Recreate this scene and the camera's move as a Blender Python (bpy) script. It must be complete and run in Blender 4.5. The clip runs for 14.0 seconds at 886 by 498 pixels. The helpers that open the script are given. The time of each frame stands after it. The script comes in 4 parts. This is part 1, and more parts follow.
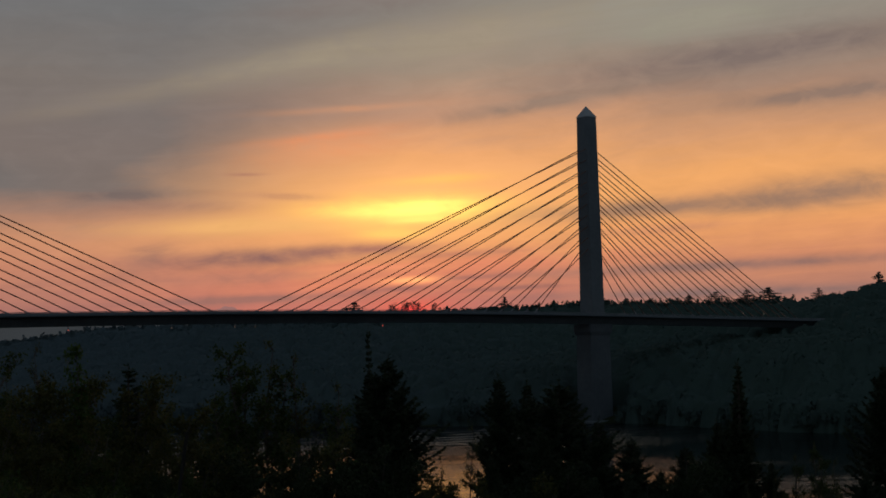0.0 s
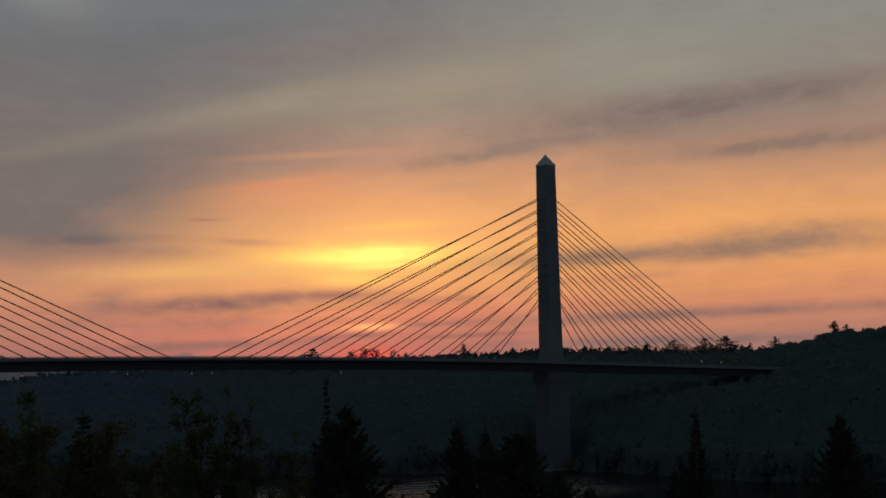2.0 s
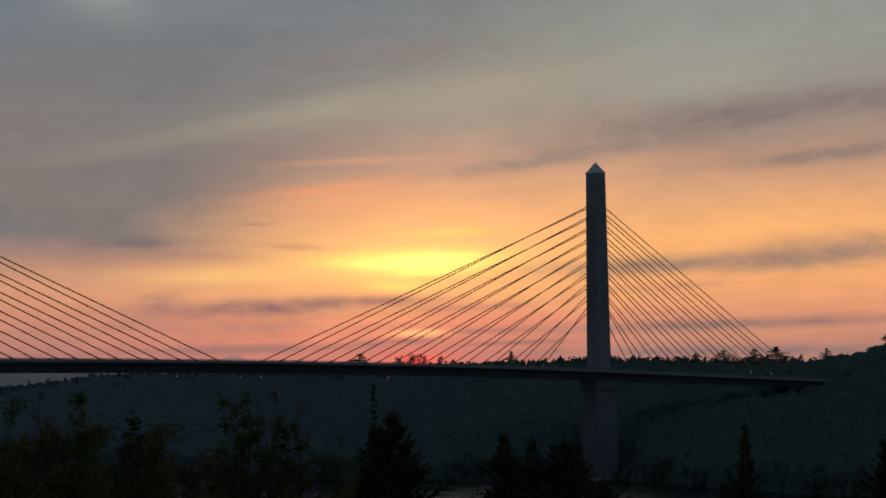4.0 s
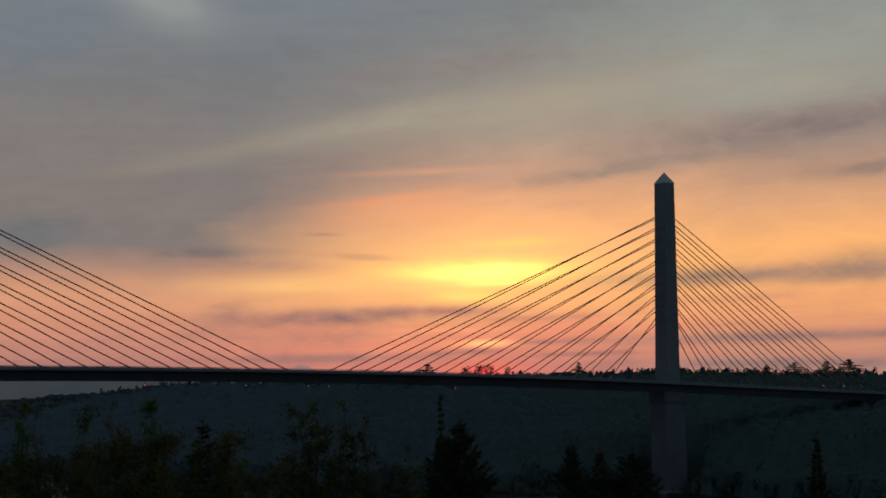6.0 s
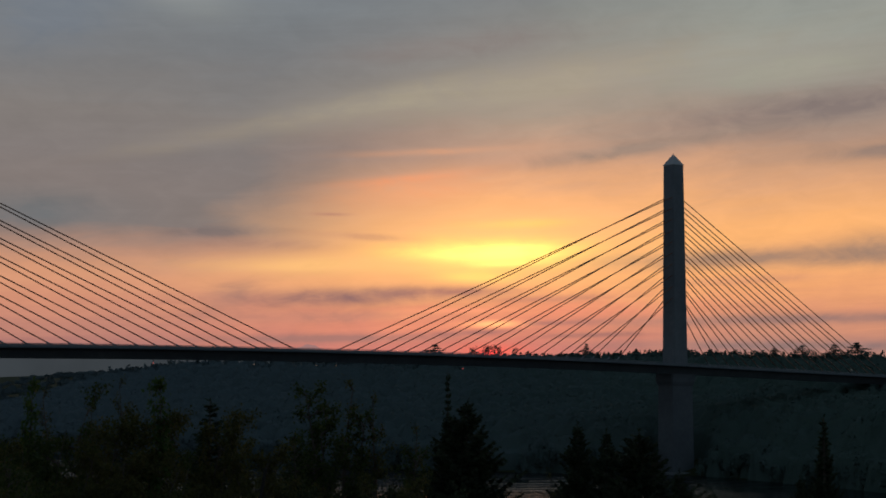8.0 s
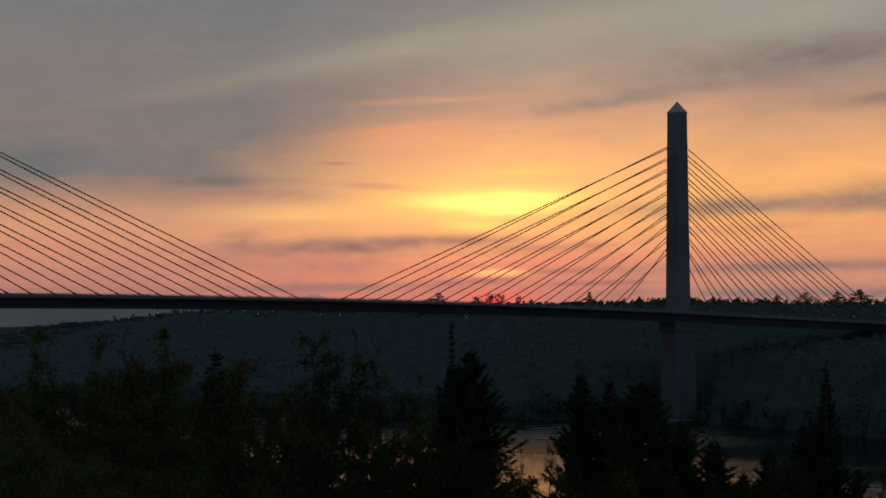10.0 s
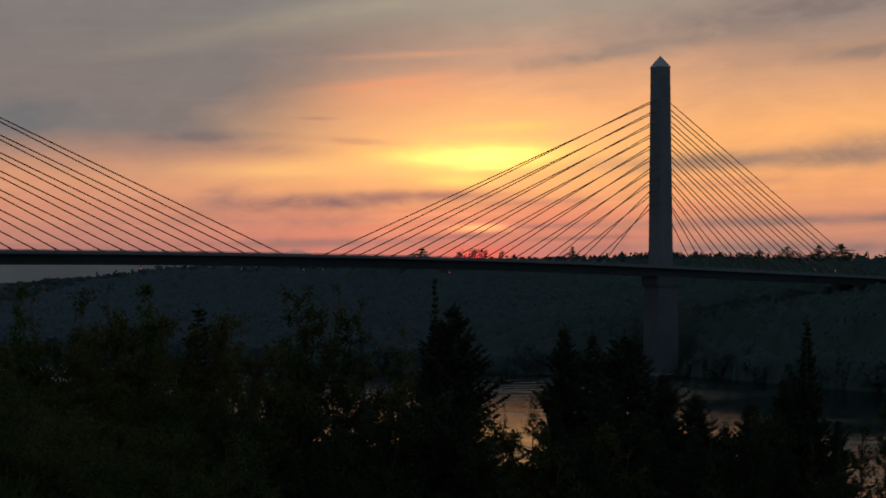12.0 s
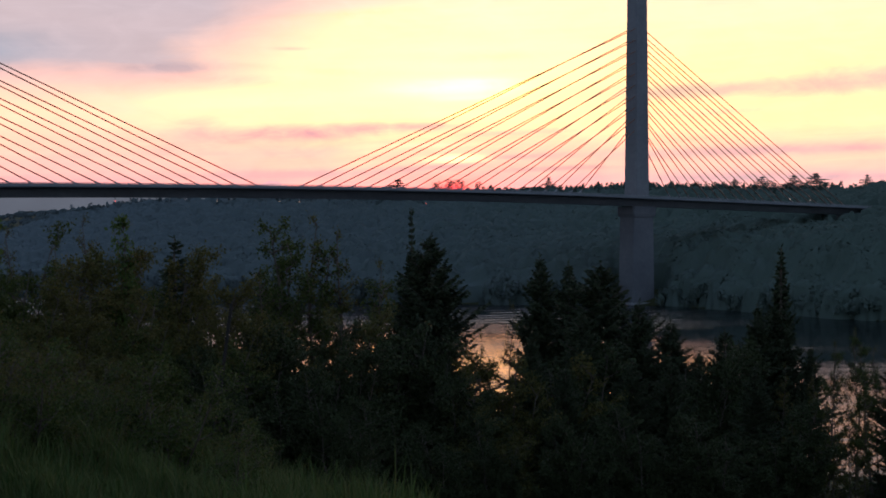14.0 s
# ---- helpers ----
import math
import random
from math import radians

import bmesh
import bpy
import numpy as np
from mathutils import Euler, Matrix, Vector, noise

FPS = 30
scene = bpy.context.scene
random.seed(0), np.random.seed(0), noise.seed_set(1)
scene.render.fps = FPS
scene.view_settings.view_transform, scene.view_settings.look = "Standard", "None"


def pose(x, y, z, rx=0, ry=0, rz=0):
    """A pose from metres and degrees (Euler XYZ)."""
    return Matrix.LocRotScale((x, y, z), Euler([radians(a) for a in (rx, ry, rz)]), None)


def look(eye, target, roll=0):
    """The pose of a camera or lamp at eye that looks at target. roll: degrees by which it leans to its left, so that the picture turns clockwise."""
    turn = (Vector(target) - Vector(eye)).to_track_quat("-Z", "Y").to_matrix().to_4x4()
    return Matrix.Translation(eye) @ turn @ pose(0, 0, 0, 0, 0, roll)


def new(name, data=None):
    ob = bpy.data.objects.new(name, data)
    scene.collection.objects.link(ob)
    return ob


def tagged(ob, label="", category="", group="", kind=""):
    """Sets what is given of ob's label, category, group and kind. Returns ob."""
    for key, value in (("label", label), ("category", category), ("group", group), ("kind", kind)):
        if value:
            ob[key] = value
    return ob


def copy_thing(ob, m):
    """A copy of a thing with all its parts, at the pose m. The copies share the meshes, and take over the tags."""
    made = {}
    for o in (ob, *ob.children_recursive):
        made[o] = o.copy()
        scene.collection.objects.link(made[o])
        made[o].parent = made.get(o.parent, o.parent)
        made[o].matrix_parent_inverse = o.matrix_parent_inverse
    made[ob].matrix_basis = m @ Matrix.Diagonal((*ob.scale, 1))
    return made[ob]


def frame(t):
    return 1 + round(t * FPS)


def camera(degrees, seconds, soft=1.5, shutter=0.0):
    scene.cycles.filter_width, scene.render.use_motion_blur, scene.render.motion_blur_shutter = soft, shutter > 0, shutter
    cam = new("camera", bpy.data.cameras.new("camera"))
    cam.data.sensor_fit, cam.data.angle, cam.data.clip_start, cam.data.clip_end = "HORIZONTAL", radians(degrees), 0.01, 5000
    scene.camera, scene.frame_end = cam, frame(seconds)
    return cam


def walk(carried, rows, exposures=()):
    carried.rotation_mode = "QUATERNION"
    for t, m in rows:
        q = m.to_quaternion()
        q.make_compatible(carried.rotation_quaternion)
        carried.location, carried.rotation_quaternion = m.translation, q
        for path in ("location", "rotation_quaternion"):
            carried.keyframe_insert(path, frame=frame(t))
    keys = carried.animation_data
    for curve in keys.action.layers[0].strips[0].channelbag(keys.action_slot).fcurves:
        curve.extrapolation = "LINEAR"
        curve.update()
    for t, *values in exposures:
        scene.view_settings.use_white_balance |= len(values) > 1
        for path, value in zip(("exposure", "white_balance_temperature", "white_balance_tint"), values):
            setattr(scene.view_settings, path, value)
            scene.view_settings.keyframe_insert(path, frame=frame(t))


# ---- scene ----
EYE = 42.3  # height of the eye over the river
cam = camera(38.0, 14.0, soft=1.75)
# seconds, yaw, pitch, roll of a camera that turns where it stands
PATH = [
    (0.0, -3.408, 3.506, 1.416), (0.2, -2.86, 3.75, 1.1), (0.5, -4.018, 4.362, 1.594), (0.7, -4.98, 4.38, 1.3), (1.0, -4.908, 4.340, 2.469), (1.5, -4.992, 5.390, 1.276),
    (2.0, -5.240, 5.554, 1.186), (2.2, -5.05, 5.70, 1.1), (4.3, -2.2, 5.95, 0.02), (4.5, -1.356, 6.102, 0.012),
    (4.7, -1.25, 5.96, 0.0), (5.0, -0.672, 6.195, -0.068), (5.5, -0.262, 6.111, -0.044), (5.7, -0.25, 6.03, -0.05), (6.0, -0.181, 6.345, -0.058), (6.5, 0.057, 6.088, -0.152),
    (7.0, 0.044, 6.213, -0.525), (7.2, 0.27, 6.06, -0.5), (9.3, -0.11, 5.28, -0.4), (9.5, 0.039, 5.429, -0.402), (9.7, 0.33, 4.0, -0.35), (10.0, 0.308, 3.193, -0.262), (10.2, 0.27, 2.88, -0.2), (10.5, 0.184, 1.814, -0.087),
    (11.0, 0.0, 1.900, 0.0), (11.2, -0.15, 1.2, -0.03), (11.5, -0.388, 1.169, -0.063), (12.0, -0.436, 1.201, -0.109), (12.5, -0.125, 0.493, -0.208),
    (12.7, -0.28, 0.92, -0.2), (13.0, -0.135, -1.791, -0.196), (13.2, -0.35, -1.42, -0.2), (13.5, -0.267, -1.613, -0.222), (13.7, -1.7, -1.3, 0.0), (14.0, -1.482, -1.870, 0.161),
]
walk(cam, [(t, pose(0, 0, EYE, 90 + p, r, y)) for t, y, p, r in PATH],
     exposures=[(0.0, -0.22, 7000, 14), (1.2, -0.24, 6950, 14), (2.2, -0.27, 6900, 15), (4.3, 0.0, 6600, 11), (9.5, 0.0, 6600, 11), (10.5, -0.06, 6800, 13), (11.8, -0.03, 6800, 13), (12.5, 0.17, 6800, 13), (12.7, 0.22, 6800, 13),
                (12.85, 0.5, 6600, 14), (13.0, 1.27, 6450, 24), (13.2, 1.42, 6350, 24), (13.5, 1.2, 6500, 22), (14.0, 1.5, 6300, 26)])

# ---------------------------------------------------------------- sky and sun
SUN_AZ, SUN_EL = 0.0385, 0.0155  # radians: to the right of straight ahead, above the horizon


def srgb(r, g, b):
    return tuple((c / 255 / 12.92 if c < 10 else ((c / 255 + 0.055) / 1.055) ** 2.4) for c in (r, g, b)) + (1.0,)


class Nodes:
    """Short hand for building a node tree."""

    def __init__(self, tree):
        self.tree = tree
        tree.nodes.clear()

    def node(self, kind, **sets):
        n = self.tree.nodes.new(kind)
        for key, value in sets.items():
            if key == "operation":
                n.operation = value
            elif key == "blend_type":
                n.blend_type = value
            elif key == "data_type":
                n.data_type = value
        return n

    def link(self, a, b):
        self.tree.links.new(a, b)

    def feed(self, socket, value):
        if isinstance(value, bpy.types.NodeSocket):
            self.link(value, socket)
        else:
            socket.default_value = value

    def math(self, op, a, b=0.0, c=0.0, clamp=False):
        n = self.node("ShaderNodeMath", operation=op)
        n.use_clamp = clamp
        for s, v in zip(n.inputs, (a, b, c)):
            self.feed(s, v)
        return n.outputs[0]

    def mix(self, fac, a, b, blend="MIX"):
        n = self.node("ShaderNodeMix", data_type="RGBA", blend_type=blend)
        self.feed(n.inputs["Factor"], fac)
        self.feed(n.inputs[6], a)
        self.feed(n.inputs[7], b)
        return n.outputs[2]

    def ramp(self, fac, stops, smooth=False):
        n = self.node("ShaderNodeValToRGB")
        n.color_ramp.interpolation = "EASE" if smooth else "LINEAR"
        e = n.color_ramp.elements
        while len(e) < len(stops):
            e.new(0.5)
        for el, (p, c) in zip(e, stops):
            el.position, el.color = p, (c if len(c) == 4 else (*c, 1))
        self.feed(n.inputs[0], fac)
        return n.outputs[0]

    def noise(self, vec, scale, detail=3.0, rough=0.5, distort=0.0):
        n = self.node("ShaderNodeTexNoise")
        if vec is not None:
            self.link(vec, n.inputs["Vector"])
        n.inputs["Scale"].default_value, n.inputs["Detail"].default_value = scale, detail
        n.inputs["Roughness"].default_value, n.inputs["Distortion"].default_value = rough, distort
        return n.outputs["Fac"]

    def xyz(self, x, y, z):
        n = self.node("ShaderNodeCombineXYZ")
        for s, v in zip(n.inputs, (x, y, z)):
            self.feed(s, v)
        return n.outputs[0]


world = bpy.data.worlds.new("sky")
scene.world = world
world.use_nodes = True
W = Nodes(world.node_tree)
coord = W.node("ShaderNodeTexCoord")
sep = W.node("ShaderNodeSeparateXYZ")
W.link(coord.outputs["Generated"], sep.inputs[0])
DEG = 180 / math.pi
az = W.math("MULTIPLY", W.math("ARCTAN2", sep.outputs[0], sep.outputs[1]), DEG)  # degrees to the right
el = W.math("MULTIPLY", W.math("ARCSINE", sep.outputs[2]), DEG)  # degrees above the horizon
# slow warps that make cloud edges uneven
streak = W.xyz(W.math("MULTIPLY", az, 0.16), W.math("ADD", W.math("MULTIPLY", el, 0.75), W.math("MULTIPLY", az, -0.10)), 0.0)
broad = W.xyz(W.math("MULTIPLY", az, 0.07), W.math("ADD", W.math("MULTIPLY", el, 0.22), W.math("MULTIPLY", az, -0.035)), 3.3)
n_fine = W.math("SUBTRACT", W.noise(streak, 1.0, 6.0, 0.6, 0.4), 0.5)
n_broad = W.math("SUBTRACT", W.noise(broad, 1.0, 4.0, 0.55, 0.3), 0.5)
n_edge = W.math("SUBTRACT", W.noise(W.xyz(W.math("MULTIPLY", az, 0.45), el, 7.7), 1.1, 5.0, 0.6, 0.6), 0.5)
el_w = W.math("ADD", el, W.math("ADD", W.math("MULTIPLY", n_broad, 2.2), W.math("MULTIPLY", n_fine, 1.4)))
thin = W.xyz(W.math("MULTIPLY", az, 0.10), W.math("ADD", W.math("MULTIPLY", el, 1.9), W.math("MULTIPLY", az, -0.08)), 11.0)
n_thin = W.math("SUBTRACT", W.noise(thin, 1.0, 5.0, 0.62, 0.5), 0.5)
el_w = W.math("ADD", el_w, W.math("MULTIPLY", n_thin, 0.9))
up = W.math("DIVIDE", el_w, 40.0, clamp=True)


def deg(d):
    return d / 40.0


# the lit middle of the dawn and the dull sides
lit = W.ramp(up, [(0.0, srgb(182, 122, 114)), (deg(1.0), srgb(206, 124, 112)), (deg(2.6), srgb(236, 146, 112)), (deg(3.9), srgb(255, 180, 116)),
                  (deg(6.4), srgb(255, 184, 120)), (deg(7.8), srgb(246, 178, 122)), (deg(9.4), srgb(204, 158, 130)), (deg(11.6), srgb(166, 150, 134)),
                  (deg(14.0), srgb(146, 140, 132)), (deg(16.5), srgb(128, 130, 128)), (deg(26.0), srgb(100, 108, 118)), (1.0, srgb(70, 82, 98))])
dull = W.ramp(up, [(0.0, srgb(150, 116, 114)), (deg(1.2), srgb(172, 120, 112)), (deg(3.0), srgb(206, 142, 116)), (deg(4.2), srgb(210, 150, 118)),
                   (deg(5.2), srgb(168, 132, 116)), (deg(6.3), srgb(116, 114, 115)), (deg(9.0), srgb(120, 117, 117)), (deg(11.0), srgb(124, 120, 118)),
                   (deg(14.0), srgb(116, 119, 122)), (deg(17.0), srgb(118, 126, 132)), (deg(26.0), srgb(98, 106, 116)), (1.0, srgb(70, 82, 98))])
right = W.ramp(up, [(0.0, srgb(160, 124, 118)), (deg(1.2), srgb(186, 132, 116)), (deg(2.8), srgb(218, 148, 113)), (deg(4.4), srgb(248, 174, 112)),
                    (deg(6.2), srgb(250, 180, 114)), (deg(8.2), srgb(216, 162, 122)), (deg(10.0), srgb(172, 142, 124)), (deg(12.6), srgb(152, 144, 134)),
                    (deg(15.0), srgb(148, 150, 142)), (deg(17.5), srgb(136, 143, 140)), (deg(26.0), srgb(100, 110, 118)), (1.0, srgb(70, 82, 98))])
az_w = W.math("ADD", az, W.math("ADD", W.math("MULTIPLY", n_broad, 9.0), W.math("MULTIPLY", n_fine, 4.0)))
az_tilt = W.math("ADD", az_w, W.math("MULTIPLY", el, -0.55))
to_left = W.math("SMOOTH_MIN", W.math("DIVIDE", W.math("SUBTRACT", -1.9, az_tilt), 13.0, clamp=True), 1.0, 0.3, clamp=True)
to_right = W.math("DIVIDE", W.math("SUBTRACT", az_w, 4.0), 9.0, clamp=True)
sky = W.mix(to_right, lit, right)
sky = W.mix(to_left, sky, dull)


def bank(colour, a, e, wide, high, tilt, strength, rag=1.0, base=None):
    """One bank of cloud, or one clear gap: centre, half width and half height in degrees, tilt in degrees up to the right."""
    global sky
    c, s = math.cos(radians(tilt)), math.sin(radians(tilt))
    da, de = W.math("SUBTRACT", az, a), W.math("SUBTRACT", el, e)
    u = W.math("ADD", W.math("MULTIPLY", da, c / wide), W.math("MULTIPLY", de, s / wide))
    v = W.math("ADD", W.math("MULTIPLY", da, -s / high), W.math("MULTIPLY", de, c / high))
    r2 = W.math("ADD", W.math("MULTIPLY", u, u), W.math("MULTIPLY", v, v))
    ragged = W.math("ADD", r2, W.math("MULTIPLY", W.math("ADD", W.math("MULTIPLY", n_edge, 1.6), n_fine), 1.5 * rag))
    fac = W.math("MULTIPLY", W.math("EXPONENT", W.math("MULTIPLY", W.math("MAXIMUM", ragged, 0.0), -1.2)), strength, clamp=True)
    sky = W.mix(fac, sky, colour)


# brighter gaps
bank((1.12, 0.55, 0.215, 1), 2.4, 6.0, 7.0, 1.5, 1, 0.8, 0.5)
bank((1.30, 0.74, 0.16, 1), 1.8, 5.25, 4.6, 0.72, 1, 1.0, 0.5)
bank((1.65, 0.98, 0.24, 1), 1.9, 5.25, 3.3, 0.64, 1, 0.95, 1.1)
bank((2.1, 1.40, 0.30, 1), 2.7, 5.55, 1.7, 0.13, 1, 0.8, 0.9)
bank((2.2, 1.40, 0.31, 1), 1.9, 5.25, 2.8, 0.31, 1, 0.9, 0.9)
bank((2.0, 1.25, 0.28, 1), 2.6, 4.85, 1.4, 0.13, 2, 0.8, 0.9)
bank((1.20, 0.66, 0.17, 1), 3.2, 6.6, 2.6, 0.25, 2, 0.7, 0.5)
bank((1.35, 0.80, 0.20, 1), 1.2, 4.25, 1.7, 0.30, 0, 0.8, 0.5)
bank(srgb(255, 196, 124), -5.0, 4.7, 6.0, 0.42, 1, 0.75, 0.5)
bank(srgb(255, 168, 116), -1.5, 8.1, 3.6, 0.7, 8, 0.5, 0.8)
bank(srgb(170, 160, 140), 4.5, 12.8, 9.0, 0.9, 8, 0.6)
bank(srgb(168, 158, 138), -3.0, 12.0, 6.0, 0.5, 12, 0.55)
bank(srgb(146, 136, 124), -11.0, 10.1, 4.0, 0.45, 10, 0.5)
bank(srgb(160, 164, 158), -12.4, 16.8, 2.6, 1.1, -15, 0.55, 0.7)
bank(srgb(112, 122, 134), -17.5, 15.2, 3.5, 1.8, 20, 0.6, 0.6)
bank(srgb(164, 164, 148), 14.5, 13.0, 4.5, 0.8, 3, 0.55)
bank(srgb(240, 170, 126), -0.4, 9.8, 3.4, 0.16, 3, 0.4)
bank(srgb(250, 160, 112), -1.6, 8.6, 3.0, 0.22, 6, 0.5, 0.8)
# cloud banks
bank(srgb(104, 110, 114), -18.0, 6.6, 3.6, 0.9, 2, 0.75, 0.5)
bank(srgb(116, 108, 108), -10.2, 6.05, 2.4, 0.28, 2, 0.75, 0.8)
bank(srgb(160, 124, 112), -8.5, 5.6, 3.0, 0.3, 0, 0.5, 0.8)
bank(srgb(176, 124, 108), -5.2, 6.95, 0.9, 0.08, 0, 0.6, 0.4)
bank(srgb(196, 142, 114), -4.0, 6.0, 2.6, 0.16, -3, 0.45, 0.9)
bank(srgb(152, 112, 106), -5.0, 3.25, 5.4, 0.46, 2, 1.0, 0.5)
bank(srgb(144, 110, 106), -2.6, 3.5, 3.4, 0.24, 2, 0.5, 0.8)
bank(srgb(158, 120, 110), -9.6, 3.3, 1.3, 0.5, 15, 0.7, 0.9)
bank(srgb(172, 118, 108), 0.5, 3.55, 3.0, 0.22, 1, 0.7, 0.6)
bank(srgb(178, 118, 108), 5.0, 3.3, 3.0, 0.18, 2, 0.55, 0.6)
bank(srgb(178, 128, 114), -6.0, 2.4, 6.0, 0.32, 1, 0.6, 0.8)
bank(srgb(152, 116, 110), -5.0, 1.45, 6.0, 0.22, 1, 0.7, 0.6)
bank(srgb(150, 108, 106), 1.0, 1.75, 2.4, 0.16, 3, 0.75, 0.6)
bank(srgb(160, 108, 104), 4.4, 2.2, 2.4, 0.12, 2, 0.7, 0.6)
bank(srgb(152, 108, 104), 6.5, 1.7, 2.5, 0.14, 2, 0.7, 0.7)
bank(srgb(158, 128, 110), 14.0, 5.05, 7.5, 0.48, 1, 0.9, 0.5)
bank(srgb(152, 126, 112), 20.5, 5.5, 4.6, 0.72, 2, 0.9, 0.5)
bank(srgb(208, 146, 116), 13.0, 4.1, 4.0, 0.22, 2, 0.6, 0.5)
bank(srgb(160, 122, 112), 16.0, 2.4, 9.0, 0.26, 1, 1.0, 0.6)
bank(srgb(140, 116, 114), 16.0, 1.25, 9.0, 0.25, 0, 0.85, 0.6)
bank(srgb(128, 116, 113), 17.5, 11.5, 8.0, 0.85, 5, 0.9, 0.5)
bank(srgb(150, 132, 120), 9.0, 10.0, 5.5, 0.36, 8, 0.75, 0.7)
bank(srgb(138, 122, 115), 21.0, 9.6, 5.0, 0.4, 3, 0.75, 0.7)
bank(srgb(136, 124, 120), 0.0, 14.4, 5.0, 0.6, 6, 0.5, 0.8)
# the glow round the sun on the horizon
bank(srgb(250, 112, 92), 2.1, 0.95, 1.7, 0.42, 0, 0.7, 0.5)
bank((1.50, 0.60, 0.24, 1), 2.1, 2.15, 1.3, 0.17, 1, 1.0, 0.6)
bank((1.05, 0.36, 0.20, 1), 0.6, 2.75, 2.4, 0.12, 1, 0.6, 0.6)
bank((1.15, 0.10, 0.09, 1), SUN_AZ * DEG - 0.25, 0.84, 0.6, 0.2, 0, 1.0, 0.2)
# fine mottling of all the cloud
mottle = W.math("ADD", 1.04, W.math("ADD", W.math("MULTIPLY", n_thin, 0.14), W.math("MULTIPLY", n_edge, 0.22)))
sky = W.mix(1.0, sky, W.xyz(mottle, mottle, mottle), "MULTIPLY")
# the sky behind the camera is the plain dull blue of a Nishita sky before sunrise
nishita = W.node("ShaderNodeTexSky")
nishita.sky_type, nishita.sun_disc = "NISHITA", False
nishita.sun_elevation, nishita.sun_rotation = SUN_EL, SUN_AZ
behind = W.mix(0.04, srgb(68, 85, 101), nishita.outputs[0])
ahead = W.math("DIVIDE", W.math("SUBTRACT", 75.0, W.math("ABSOLUTE", az)), 50.0, clamp=True)
sky = W.mix(ahead, behind, sky)
bg = W.node("ShaderNodeBackground")
W.link(sky, bg.inputs[0])
bg.inputs[1].default_value = 1.0
out = W.node("ShaderNodeOutputWorld")
W.link(bg.outputs[0], out.inputs[0])

sun = new("sun", bpy.data.lights.new("sun", "SUN"))
sun.data.energy, sun.data.angle, sun.data.color = 0.5, radians(0.6), (1.0, 0.42, 0.22)
sun.matrix_world = look((math.sin(SUN_AZ) * 900, math.cos(SUN_AZ) * 900, EYE + math.tan(SUN_EL) * 900), (0, 0, EYE))


# ---------------------------------------------------------------- materials
def material(name, colours, rough=0.8, scale=1.0, bump=0.3, metal=0.0, detail=6.0, per="", coarse=0.15, bump_dist=0.05, translucent=0.0, sheen=0.5, along=False):
    """Two-scale mottled surface; per: 'object' or 'island' adds a variation from piece to piece."""
    m = bpy.data.materials.new(name)
    m.use_nodes = True
    n = Nodes(m.node_tree)
    tc = n.node("ShaderNodeTexCoord").outputs["Object"]
    fine, wide = n.noise(tc, scale, detail, 0.6), n.noise(tc, scale * coarse, 3.0, 0.5)
    f = n.math("ADD", n.math("MULTIPLY", fine, 0.5), n.math("MULTIPLY", wide, 0.5))
    if per == "object":
        f = n.math("ADD", n.math("MULTIPLY", f, 0.6), n.math("MULTIPLY", n.node("ShaderNodeObjectInfo").outputs["Random"], 0.4))
    elif per == "island":
        f = n.math("ADD", n.math("MULTIPLY", f, 0.5), n.math("MULTIPLY", n.node("ShaderNodeNewGeometry").outputs["Random Per Island"], 0.5))
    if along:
        # distance haze put into the colour: bluer and paler leftwards, darker green rightwards
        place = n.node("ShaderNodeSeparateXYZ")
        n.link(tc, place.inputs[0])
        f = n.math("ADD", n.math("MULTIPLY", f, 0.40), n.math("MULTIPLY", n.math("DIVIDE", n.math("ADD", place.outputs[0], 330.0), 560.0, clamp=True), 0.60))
    k = len(colours) - 1
    col = n.ramp(f, [(0.28 + 0.44 * i / k, c) for i, c in enumerate(colours)])
    b = n.node("ShaderNodeBsdfPrincipled")
    n.link(col, b.inputs["Base Color"])
    n.feed(b.inputs["Roughness"], n.math("ADD", rough - 0.08, n.math("MULTIPLY", fine, 0.16), clamp=True))
    b.inputs["Metallic"].default_value = metal
    b.inputs["Specular IOR Level"].default_value = sheen
    if bump:
        bn = n.node("ShaderNodeBump")
        bn.inputs["Strength"].default_value, bn.inputs["Distance"].default_value = bump, bump_dist
        n.link(fine, bn.inputs["Height"])
        n.link(bn.outputs[0], b.inputs["Normal"])
    o = n.node("ShaderNodeOutputMaterial")
    if translucent:
        tr, mx = n.node("ShaderNodeBsdfTranslucent"), n.node("ShaderNodeMixShader")
        n.link(col, tr.inputs[0])
        mx.inputs[0].default_value = translucent
        n.link(b.outputs[0], mx.inputs[1])
        n.link(tr.outputs[0], mx.inputs[2])
        n.link(mx.outputs[0], o.inputs[0])
    else:
        n.link(b.outputs[0], o.inputs[0])
    return m


CONCRETE = material("concrete", [(0.145, 0.162, 0.178), (0.190, 0.208, 0.222), (0.240, 0.256, 0.266)], 0.85, 0.6, 0.2)
# darker grey than CONCRETE, on girder, pier and collar
GIRDER = material("darker_concrete", [(0.100, 0.112, 0.124), (0.132, 0.146, 0.160), (0.170, 0.184, 0.194)], 0.88, 0.6, 0.2)
GRANITE = material("granite_cap", [(0.42, 0.42, 0.42), (0.55, 0.55, 0.54)], 0.6, 0.8, 0.15)
# light grey sheaths painted brown, the sky's glare put into their colour
STAY = material("stay_sheath", [(0.20, 0.095, 0.055), (0.27, 0.13, 0.08)], 0.5, 0.3, 0.0)
STEEL = material("galvanised_steel", [(0.22, 0.23, 0.24), (0.34, 0.34, 0.35)], 0.45, 4.0, 0.1, metal=0.8)
